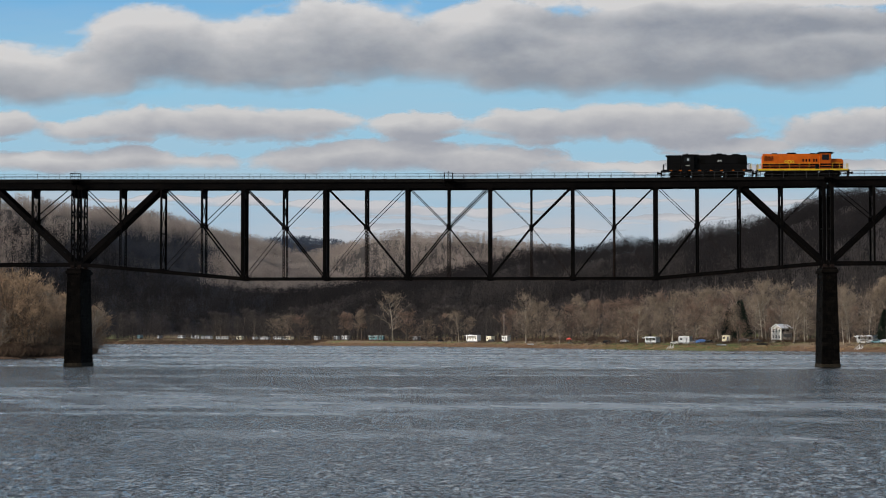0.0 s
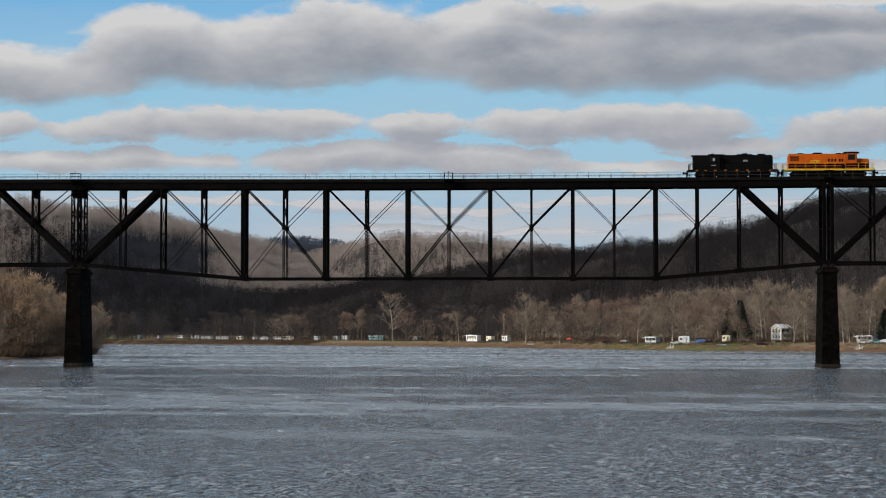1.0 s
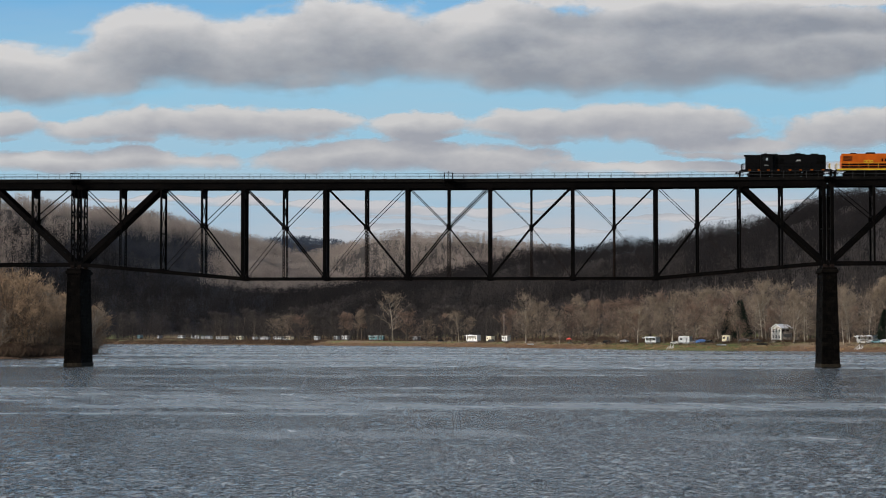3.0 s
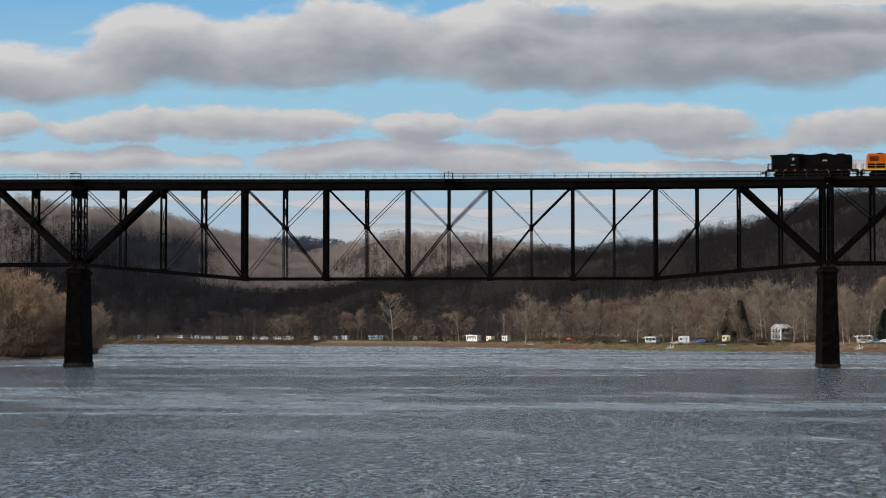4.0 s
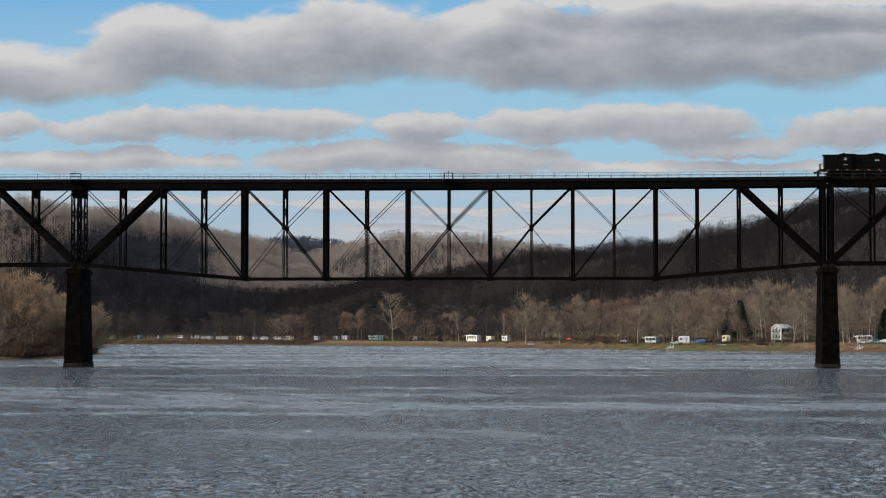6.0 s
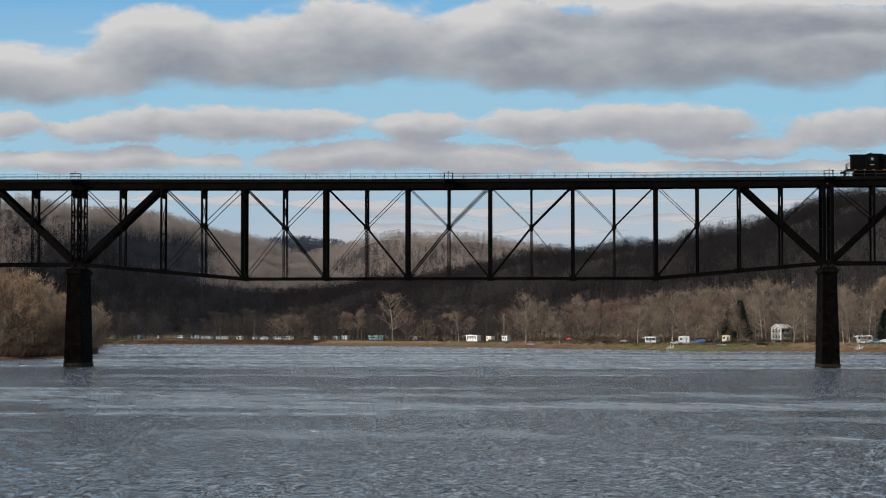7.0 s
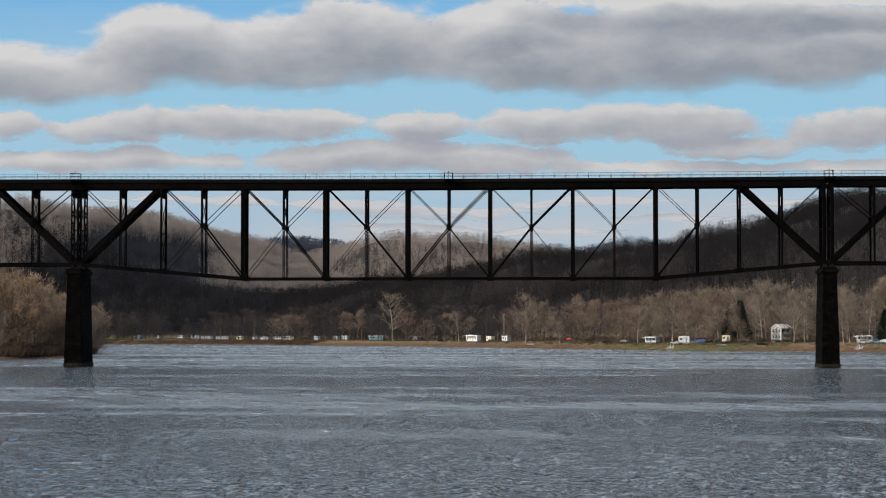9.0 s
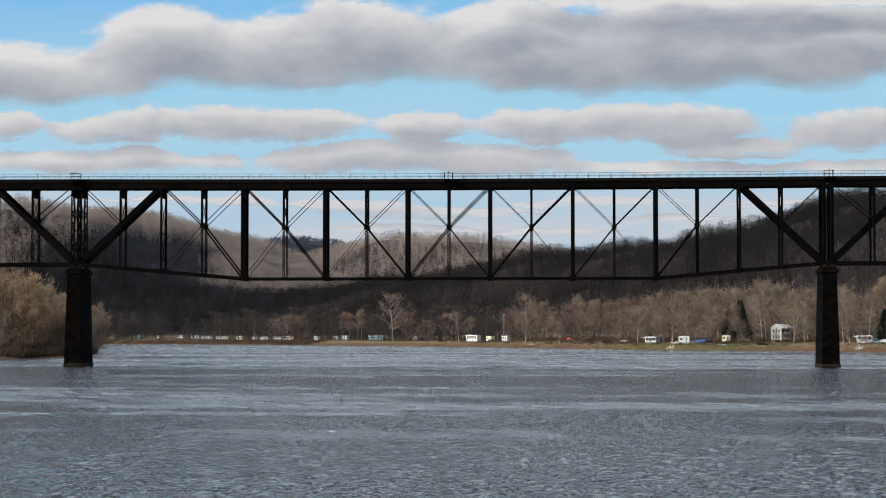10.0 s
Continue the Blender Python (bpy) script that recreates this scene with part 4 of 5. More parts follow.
# hill woods in lit and shaded tones: cloud shade is put into the base colour
WOODS_LIT = surface("sunlit_tone_hardwoods", (0.205, 0.166, 0.142), (0.365, 0.303, 0.260), 28.0, 0.95, 0, 0, 3.0, 0.12, island=True, spec=0.05)
WOODS_SHADE = surface("cloud_shaded_hardwoods", (0.0155, 0.0138, 0.0142), (0.0255, 0.0228, 0.0228), 28.0, 0.95, 0, 0, 3.0, 0.10, island=True, spec=0.05)
WOODS_SHADE_BLUE = surface("blue_shade_hardwoods", (0.031, 0.033, 0.041), (0.048, 0.050, 0.057), 28.0, 0.95, 0, 0, 3.0, 0.10, island=True, spec=0.05)
# shade over the upstream bank and valley floor is painted into these greys
TWIG_SHADE = surface("shade_grey_twigs", (0.040, 0.035, 0.033), (0.080, 0.069, 0.063), 6.0, 0.95, 0, 0, 3.0, 0.25, island=True, spec=0.05)
WOODS_VALLEY_SHADE = surface("shade_grey_understorey", (0.028, 0.025, 0.0245), (0.062, 0.053, 0.048), 22.0, 0.95, 0, 0, 3.0, 0.2, island=True, spec=0.05)
# blue base colour stands in for the haze of distance
WOODS_HAZE = surface("haze_tinted_woods", (0.034, 0.044, 0.066), (0.050, 0.062, 0.088), 60.0, 0.95, 0, 0, 3.0, 0.2, island=True, spec=0.05)
WOODS_BANK = surface("tan_bank_hardwoods", (0.068, 0.052, 0.041), (0.175, 0.138, 0.110), 14.0, 0.95, 0, 0, 3.0, 0.2, island=True, spec=0.05)
NEEDLES = surface("dark_conifer_needles", (0.010, 0.016, 0.012), (0.028, 0.040, 0.026), 2.0, 0.9, 0, 0, 3.0, 0.3, island=True, spec=0.1)


def tri_mesh(name, tris, material):
    """A mesh of loose triangles, from an array (n, 3, 3)."""
    v = np.ascontiguousarray(tris, dtype=np.float32).reshape(-1)
    n = len(v) // 9
    me = bpy.data.meshes.new(name)
    me.vertices.add(n * 3)
    me.vertices.foreach_set("co", v)
    me.loops.add(n * 3)
    me.loops.foreach_set("vertex_index", np.arange(n * 3, dtype=np.int32))
    me.polygons.add(n)
    me.polygons.foreach_set("loop_start", np.arange(0, n * 3, 3, dtype=np.int32))
    me.update(calc_edges=True)
    me.materials.append(material)
    return me


def sliver(a, b, w, rng):
    """One twig: a thin triangle from a to b."""
    d = b - a
    s = d.cross(Vector((rng.uniform(-1, 1), rng.uniform(-1, 1), rng.uniform(-1, 1))))
    s = s.normalized() * w if s.length > 1e-6 else Vector((w, 0, 0))
    return (tuple(a - s * 0.5), tuple(a + s * 0.5), tuple(b))


def limb(out, a, b, r1, r2, n=5):
    """A tapered branch as triangles."""
    t = (b - a).normalized()
    u = t.orthogonal().normalized()
    v = t.cross(u)
    ring = [(math.cos(2 * math.pi * i / n), math.sin(2 * math.pi * i / n)) for i in range(n)]
    A = [a + (u * c + v * s) * r1 for c, s in ring]
    B = [b + (u * c + v * s) * r2 for c, s in ring]
    for i in range(n):
        j = (i + 1) % n
        out.append((tuple(A[i]), tuple(A[j]), tuple(B[j])))
        out.append((tuple(A[i]), tuple(B[j]), tuple(B[i])))


def bare_tree_meshes(seed, h, habit, bark, twig):
    """Leafless tree of height h. habit: crown base and half-width as shares of h, rise of the limbs, stems, twigs. Returns the trunk and crown meshes."""
    rng = random.Random(seed)
    low, wide, rise, stems, ntw = habit
    wood, tw, tips = [], [], []

    def branch(p, d, length, r, level):
        steps = 4 if level == 1 else 3
        for k in range(steps):
            q = p + d * (length / steps)
            limb(wood, p, q, r, r * 0.74, 4 if level == 1 else 3)
            p, r = q, r * 0.74
            d = (d + Vector((rng.uniform(-1, 1), rng.uniform(-1, 1), rng.uniform(-0.4, 0.9))) * 0.20).normalized()
            tips.append((p.copy(), d.copy()))
            if level < 2:
                o = Vector((rng.uniform(-1, 1), rng.uniform(-1, 1), rng.uniform(-0.3, 0.8)))
                branch(p, (d + o * 0.85).normalized(), length * rng.uniform(0.42, 0.7), max(0.02, r * 0.6), level + 1)

    for s in range(stems):
        a = rng.uniform(0, 6.28)
        lean = Vector((math.cos(a), math.sin(a), 0)) * (rng.uniform(0.0, 0.09) if stems == 1 else rng.uniform(0.10, 0.42))
        p = lean * 2.0 if stems > 1 else Vector((0, 0, 0))
        p.z = -0.6
        d = (Vector((0, 0, 1)) + lean).normalized()
        r = h * (0.016 if stems == 1 else 0.009)
        hs = h * (0.88 if stems == 1 else rng.uniform(0.6, 0.85))
        n = 10 if stems == 1 else 7
        for k in range(n):
            q = p + d * (hs / n)
            limb(wood, p, q, r, r * 0.86, 6)
            p, r = q, r * 0.86
            d = (d + Vector((rng.uniform(-1, 1), rng.uniform(-1, 1), 0.25)) * 0.07).normalized()
            f = (k + 1) / n
            if f < low:
                continue
            c = (f - low) / (1 - low)
            reach = h * wide * math.sqrt(max(0.06, 1 - (1.7 * c - 0.7) ** 2)) * (1.0 if stems == 1 else 0.75)
            for _ in range(2 if stems > 1 else 3 if f < 0.9 else 4):
                a = rng.uniform(0, 6.28)
                o = Vector((math.cos(a), math.sin(a), rise * (0.4 + 0.9 * c)))
                branch(p, o.normalized(), reach * rng.uniform(0.75, 1.15), max(0.03, r * 0.55), 1)
    k = h * 0.96 / max(q.z for q, _ in tips)
    for _ in range(ntw):
        p, d = tips[rng.randrange(len(tips))]
        o = Vector((rng.gauss(0, 1), rng.gauss(0, 1), rng.gauss(0.3, 0.9)))
        a = p + o * 0.030 * h * rng.random()
        e = (d * 0.7 + o * 0.6).normalized()
        l = h * rng.uniform(0.025, 0.075)
        m = a + e * l
        tw.append(sliver(a, m, 0.0060 * h + 0.02, rng))
        f = (e + Vector((rng.uniform(-1, 1), rng.uniform(-1, 1), rng.uniform(-0.5, 1)))).normalized()
        tw.append(sliver(a.lerp(m, 0.5), a.lerp(m, 0.5) + f * l * 0.7, 0.0050 * h + 0.015, rng))
    return tri_mesh("trunk", np.array(wood) * k, bark), tri_mesh("crown", np.array(tw) * k, twig)


def tree_kind(seed, h, habit, bark, twig, label, group):
    t, c = bare_tree_meshes(seed, h, habit, bark, twig)
    e = empty("tree", Matrix.Identity(4), label, "tree", group)
    for nm, me in (("trunk", t), ("crown", c)):
        o = new(nm, me)
        o.parent = e
    return e


SYCAMORE = (0.30, 0.27, 1.0, 1, 900)
ROUND = (0.14, 0.40, 0.55, 1, 1800)
SLIM = (0.36, 0.20, 1.2, 1, 1100)
THICKET = (0.05, 0.28, 0.7, 4, 1500)
sycamores = [tree_kind(s, 24, SYCAMORE, PALEBARK, TWIG_TAN, "tall bare sycamore with pale white limbs on the bank", "bare riverbank trees") for s in (1, 2, 3)]
rounds = [tree_kind(s, 20, ROUND, BARK, TWIG_RED if s % 2 else TWIG_TAN, "broad bare tree with fine russet twigs on the bank" if s % 2 else "broad bare tree with fine tan twigs on the bank", "bare riverbank trees") for s in (11, 12, 13, 14)]
slims = [tree_kind(s, 22, SLIM, BARK, TWIG_TAN if s % 2 else TWIG_RED, "slender bare hardwood with grey trunk near the river", "bare riverbank trees") for s in (21, 22, 23)]
shade_greys = [tree_kind(s, 22, (0.30, 0.24, 1.0, 1, 1500), BARK, TWIG_SHADE, "tall leafless hardwood toned grey for shade on the upstream bank", "bare riverbank trees") for s in (41, 42, 43)]
thickets = [tree_kind(s, 20, THICKET, PALEBARK if s == 32 else BARK, TWIG_TAN if s == 32 else TWIG_WILLOW, "many-stemmed bare tree with pale tan twigs overhanging the water" if s == 32 else "many-stemmed bare tree with warm brown twigs overhanging the water", "bank thicket trees") for s in (31, 32, 33)]
used = set()


def plant(kinds, x, y, h, rng, sink=0.25):
    src = kinds[rng.randrange(len(kinds))]
    ref = {"s": 24, "r": 20, "l": 22, "t": 20, "g": 22}[{id(shade_greys): "g", id(sycamores): "s", id(rounds): "r", id(slims): "l", id(thickets): "t"}[id(kinds)]]
    k = h / ref
    m = pose(x, y, ground_z(x, y) - sink, 0, 0, rng.uniform(0, 360))
    if src.name in used:
        o = copy_thing(src, m)
    else:
        used.add(src.name)
        o = src
        o.matrix_basis = m
    o.scale = (k * rng.uniform(0.95, 1.1), k * rng.uniform(0.95, 1.1), k)
    return o


R = random.Random(7)
SYCAMORES_AT = [(-15.2, 743.8, 29.8), (-105.7, 988.4, 34.2), (89.6, 542.5, 29.2), (91.5, 529.9, 27.1), (99.5, 496.3, 20.2), (102.5, 484.6, 18.0), (115.0, 443.2, 20.0), (112.6, 443.0, 14.7), (127.9, 479.7, 22.0), (-56.4, 861.9, 19.5), (-61.3, 878.8, 18.8), (52.2, 547.0, 22.9), (37.7, 568.2, 18.9), (83.0, 556.0, 27.0), (74.0, 566.0, 25.0), (108.0, 520.0, 26.0), (98.0, 534.0, 28.0), (121.0, 492.0, 25.0), (64.0, 574.0, 24.0), (139.0, 463.0, 22.0)]
SLIMS_AT = [(-133.1, 1029.5, 20.7), (-130.4, 1033.0, 21.9), (-140.1, 1045.8, 19.4), (-66.0, 885.0, 18.0), (-145.0, 1060.0, 20.0)]
ROUNDS_AT = [(-192.7, 1127.0, 21.0), (1.4, 691.2, 19.1), (15.2, 647.2, 16.9), (-6.0, 739.3, 23.0), (8.7, 698.3, 20.6), (29.2, 606.8, 21.5), (35.7, 604.4, 22.8), (44.0, 585.0, 24.4), (48.5, 547.4, 21.4), (58.1, 542.2, 24.5), (67.0, 545.4, 25.3), (71.5, 525.5, 21.1), (76.4, 490.9, 10.7), (-93.9, 953.1, 21.3), (-78.0, 911.4, 16.1), (-23.6, 784.8, 18.9), (-204.5, 1153.9, 18.0), (-184.2, 1124.9, 19.7), (60.2, 519.1, 18.8), (31.3, 589.7, 17.5)]
for kinds, spots in ((sycamores, SYCAMORES_AT), (slims, SLIMS_AT), (rounds, ROUNDS_AT)):
    for x, y, h in spots:
        plant(kinds, x, y, h, R)

SHORE = [Vector((-521, 1308))] + [Vector(p) for p in RIVER[12:22]]
LENGTHS = [(b - a).length for a, b in zip(SHORE, SHORE[1:])]


def on_shore(s, off):
    """Plan point s metres along the far shore from its upstream end, off metres inland."""
    for a, b, l in zip(SHORE, SHORE[1:], LENGTHS):
        if s <= l:
            t = (b - a).normalized()
            return a + t * s + Vector((-t.y, t.x)) * off
        s -= l
    return SHORE[-1] + Vector((off, 0))


s = 0.0
while s < sum(LENGTHS):
    near_right = s > 806
    for off, chance in ((17, 0.32 if near_right else 0.12), (38, 0.3), (58, 0.38 if near_right else 0.6), (85, 0.38 if near_right else 0.5)):
        if R.random() < chance:
            p = on_shore(s + R.uniform(-4, 4), off + R.uniform(-9, 9))
            kinds = R.choice((rounds, slims, slims, sycamores) if near_right else (shade_greys, shade_greys, shade_greys, shade_greys) if s < 726 else (shade_greys, slims, rounds))
            plant(kinds, p.x, p.y, R.uniform(15, 23) * (0.62 if off == 17 else 1.0) * (1.22 if s > 926 else 1.15), R)
    s += R.uniform(10.0, 15.0)

# thicket on the near left bank, dense and reaching over the water
BANK = [Vector(p) for p in ((-141, 146), (-128, 164), (-152, 300), (-192, 480), (-234, 660))]
for a, b in zip(BANK, BANK[1:]):
    n = max(2, int((b - a).length / 11.0))
    for i in range(n):
        t = (b - a).normalized()
        for off in (4, 13, 24):
            if off > 4 and R.random() < 0.25:
                continue
            p = a.lerp(b, (i + R.random()) / n) + Vector((-t.y, t.x)) * (off + R.uniform(-2, 3))
            plant(thickets, p.x, p.y, R.uniform(15.5, 22.5) * (0.72 if off == 4 else 1.0), R)
for i in range(16):
    plant(thickets, -150 - R.uniform(0, 55), 150 + R.uniform(5, 60), R.uniform(17, 23), R)
for x, y, h in ((-154.5, 305.0, 17.5), (-157.0, 322.0, 18.0), (-160.5, 344.0, 16.5), (-164.5, 366.0, 14.5)):
    plant(thickets, x, y, h, R)


def conifer(x, y, h):
    rng = random.Random(int(x * 10))
    e = empty("tree", pose(x, y, ground_z(x, y) - 0.2), "dark green conifer among bare trees on the bank", "tree", "conifers")
    wood, tw = [], []
    limb(wood, Vector((0, 0, 0)), Vector((0, 0, h * 0.97)), 0.22, 0.03, 6)
    for _ in range(4200):
        f = rng.random() ** 0.8
        z = h * (0.10 + 0.88 * f)
        rad = h * 0.27 * (1 - f) ** 0.8 * rng.uniform(0.35, 1.1) + 0.25
        a = rng.uniform(0, 6.28)
        q = Vector((math.cos(a) * rad, math.sin(a) * rad, z - rad * 0.18))
        tw.append(sliver(q, q + Vector((math.cos(a) * 0.8, math.sin(a) * 0.8, rng.uniform(-0.6, 0.35))) * rng.uniform(0.6, 1.3), 0.3, rng))
    for nm, tr, mt in (("trunk", wood, BARK), ("crown", tw, NEEDLES)):
        o = new(nm, tri_mesh(nm, np.array(tr), mt))
        o.parent = e


conifer(80.1, 526.8, 18.2)
conifer(76.0, 530.5, 15.0)
conifer(128.2, 438.7, 13.0)
conifer(131.5, 446.0, 15.0)


def wood_templates(seed, n, h, width):
    """Simple bare crowns of slivers for woods too far off to count."""
    rng = np.random.RandomState(seed)
    out = []
    for _ in range(5):
        z = h * (0.12 + 0.84 * rng.rand(n))
        rad = h * 0.24 * np.sqrt(np.clip(1 - ((z / h - 0.55) / 0.47) ** 2, 0.02, 1)) * np.sqrt(rng.rand(n)) * rng.uniform(0.6, 1.45, n)
        a = rng.rand(n) * 6.283
        p = np.stack([rad * np.cos(a), rad * np.sin(a), z], 1)
        d = np.stack([np.cos(a) * 0.45, np.sin(a) * 0.45, np.ones(n)], 1) + rng.randn(n, 3) * 0.4
        d /= np.linalg.norm(d, axis=1, keepdims=True)
        l = h * rng.uniform(0.05, 0.12, (n, 1))
        s = np.cross(d, rng.randn(n, 3))
        s /= np.linalg.norm(s, axis=1, keepdims=True)
        w = width * rng.uniform(0.6, 1.4, (n, 1)) * (1.25 - 0.6 * (z / h))[:, None]
        tri = np.stack([p - s * w / 2, p + s * w / 2, p + d * l], 1)
        tr = []
        for k in range(2):
            c, si = math.cos(k * 1.57), math.sin(k * 1.57)
            tr.append([(-0.22 * c, -0.22 * si, -1), (0.22 * c, 0.22 * si, -1), (rng.randn() * 0.3, rng.randn() * 0.3, h * 0.8)])
        out.append(np.concatenate([np.array(tr), tri]))
    return out


def woods(name, label, seed, count, region, keep, n, h, width, material):
    """One body of woods: region gives random plan points, keep says which stand."""
    rng = np.random.RandomState(seed)
    X, Y = region(rng, count)
    Z = heights(X, Y)
    ok = keep(X, Y, Z, rng)
    X, Y, Z = X[ok], Y[ok], Z[ok]
    temps = wood_templates(seed, n, h, width)
    parts_ = []
    which = rng.randint(0, len(temps), len(X))
    for k, tpl in enumerate(temps):
        i = np.where(which == k)[0]
        a = rng.rand(len(i)) * 6.283
        sc = rng.uniform(0.7, 1.2, len(i))
        c, s_ = np.cos(a) * sc, np.sin(a) * sc
        x = tpl[None, :, :, 0] * c[:, None, None] - tpl[None, :, :, 1] * s_[:, None, None] + X[i][:, None, None]
        y = tpl[None, :, :, 0] * s_[:, None, None] + tpl[None, :, :, 1] * c[:, None, None] + Y[i][:, None, None]
        z = tpl[None, :, :, 2] * sc[:, None, None] + Z[i][:, None, None]
        parts_.append(np.stack([x, y, z], -1).reshape(-1, 3, 3))
    ob = new(name, tri_mesh(name, np.concatenate(parts_), material))
    return tagged(ob, label, "woods", kind="stuff")


def along(crest, front, back):
    """Random points beside a ridge line, front metres down its near side and back metres behind it."""
    pts = np.array([(q[0], q[1]) for q in crest], float)
    seg = np.hypot(*(pts[1:] - pts[:-1]).T)
    cum = np.concatenate([[0], np.cumsum(seg)])

    def f(rng, n):
        u = rng.rand(n) * cum[-1]
        i = np.clip(np.searchsorted(cum, u) - 1, 0, len(seg) - 1)
        t = (u - cum[i]) / seg[i]
        d = (pts[i + 1] - pts[i]) / seg[i][:, None]
        a = rng.uniform(-0.55, 0.55, n)
        e = np.stack([d[:, 0] * np.cos(a) - d[:, 1] * np.sin(a), d[:, 0] * np.sin(a) + d[:, 1] * np.cos(a)], 1)
        off = rng.uniform(-back, front, n)
        p = pts[i] + d * (t * seg[i])[:, None]
        return p[:, 0] + e[:, 1] * off, p[:, 1] - e[:, 0] * off
    return f


def in_view(X, Y):
    a = np.degrees(np.arctan2(X - EYE[0], Y - EYE[1]))
    return (a > -18.5) & (a < 12.5)


A_CREST, B_CREST, C_CREST, D_CREST, E_CREST = (r[0] for r in RIDGES)


def shaded_slope(X, Y, Z, rng):
    """Lower slopes of the upstream hill, toned dark for cloud shade; edges follow lines through the camera."""
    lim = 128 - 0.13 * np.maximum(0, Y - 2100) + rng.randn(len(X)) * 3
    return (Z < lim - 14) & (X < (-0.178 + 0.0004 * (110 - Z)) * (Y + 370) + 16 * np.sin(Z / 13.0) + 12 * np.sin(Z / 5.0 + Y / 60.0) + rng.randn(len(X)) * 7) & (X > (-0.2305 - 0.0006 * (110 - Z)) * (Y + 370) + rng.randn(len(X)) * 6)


# the dark bodies of woods carry the hills' cloud shade in their colour
woods("dark_woods", "dense leafless woods toned dark for cloud shade on the valley-side spur", 5, 18500, along(D_CREST, 330, 45), lambda X, Y, Z, r: in_view(X, Y) & (Z > 9), 80, 12.5, 0.30, WOODS_SHADE)
woods("dark_woods", "dense leafless woods toned dark for cloud shade on the shoulder of the spur", 7, 5200, along(D_CREST[-5:], 330, 30), lambda X, Y, Z, r: in_view(X, Y) & (Z > 16), 60, 12, 0.38, WOODS_SHADE)
woods("hill_woods", "bare grey-brown hardwoods in a sunlit tone on the hilltop", 6, 20000, along(A_CREST, 420, 50), lambda X, Y, Z, r: in_view(X, Y) & (Z > 48) & ~shaded_slope(X, Y, Z, r), 52, 16, 0.70, WOODS_LIT)
woods("dark_woods", "dense leafless woods toned blue-dark for shade on the lower slopes", 8, 17000, along(A_CREST, 520, 0), lambda X, Y, Z, r: in_view(X, Y) & (Z > 6) & shaded_slope(X, Y, Z, r), 52, 16, 0.70, WOODS_SHADE_BLUE)
woods("dark_woods", "dense leafless woods toned dark for shade on the low foothill by the river", 15, 4200, along(E_CREST, 260, 60), lambda X, Y, Z, r: in_view(X, Y) & (Z > 6), 50, 17, 0.6, WOODS_SHADE)
woods("far_woods", "bare woods in a sunlit tone on the far hill", 9, 14000, along(B_CREST, 620, 60), lambda X, Y, Z, r: in_view(X, Y) & (Z > 12), 40, 16, 1.05, WOODS_LIT)
woods("distant_woods", "woods tinted blue-grey for haze on the most distant ridge", 10, 4000, along(C_CREST, 350, 60), lambda X, Y, Z, r: in_view(X, Y) & (Z > 20), 24, 16, 3.2, WOODS_HAZE)


def floor_strip(rng, n):
    pts = [on_shore(u, o) for u, o in zip(rng.rand(n) * sum(LENGTHS), rng.uniform(90, 230, n))]
    return np.array([p.x for p in pts]), np.array([p.y for p in pts])


woods("valley_woods", "bare woods toned grey for shade on the valley floor behind the bank", 12, 2800, floor_strip, lambda X, Y, Z, r: (Z < 40) & (Z > 2), 72, 19, 0.36, WOODS_VALLEY_SHADE)

BRUSH = surface("dead_bank_brush", (0.15, 0.085, 0.047), (0.33, 0.215, 0.118), 9.0, 0.95, 0, 0, 3.0, 0.3, island=True, spec=0.05)


BRUSH_DARK = surface("dark_bank_brush", (0.055, 0.036, 0.026), (0.13, 0.088, 0.058), 6.0, 0.95, 0, 0, 3.0, 0.3, island=True, spec=0.05)


def brush(name, label, seed, count, place, hmax, material):
    """Low dead weeds and shrubs: small fans of stalks."""
    rng = np.random.RandomState(seed)
    X, Y = place(rng, count)
    Z = heights(X, Y)
    ok = Z > 0.05
    X, Y, Z = X[ok], Y[ok], Z[ok]
    n = len(X)
    k = 9
    base = np.stack([X, Y, Z - 0.1], 1)[:, None, :] + rng.randn(n, k, 3) * (0.5, 0.5, 0)
    tip = base + np.stack([rng.randn(n, k) * 0.45, rng.randn(n, k) * 0.45, rng.uniform(0.35, 1.0, (n, k))], -1) * (hmax * rng.uniform(0.4, 1.0, (n, 1, 1)))
    side = np.stack([rng.randn(n, k), rng.randn(n, k), np.zeros((n, k))], -1)
    side = side / np.linalg.norm(side, axis=-1, keepdims=True) * 0.12
    tris = np.stack([base - side, base + side, tip], 2).reshape(-1, 3, 3)
    return tagged(new(name, tri_mesh(name, tris, material)), label, "brush", kind="stuff")


def shore_strip(lo, hi):
    def f(rng, n):
        pts = [on_shore(u, o) for u, o in zip(rng.rand(n) * sum(LENGTHS), lo + (hi - lo) * rng.rand(n) ** 1.5)]
        return np.array([p.x for p in pts]), np.array([p.y for p in pts])
    return f


def left_strip(rng, n):
    i = rng.randint(0, len(BANK) - 1, n)
    t, o = rng.rand(n), rng.uniform(-3, 10, n)
    a, b = np.array([tuple(q) for q in BANK])[i], np.array([tuple(q) for q in BANK])[i + 1]
    d = (b - a) / np.linalg.norm(b - a, axis=1, keepdims=True)
    p = a + (b - a) * t[:, None] + np.stack([-d[:, 1], d[:, 0]], 1) * o[:, None]
    return p[:, 0], p[:, 1]


brush("bank_brush", "russet dead weeds along the far waterline", 31, 3600, shore_strip(0.3, 9), 0.9, BRUSH)
brush("bank_brush", "tall brown brush along the near bank", 32, 7500, left_strip, 2.6, BRUSH_DARK)


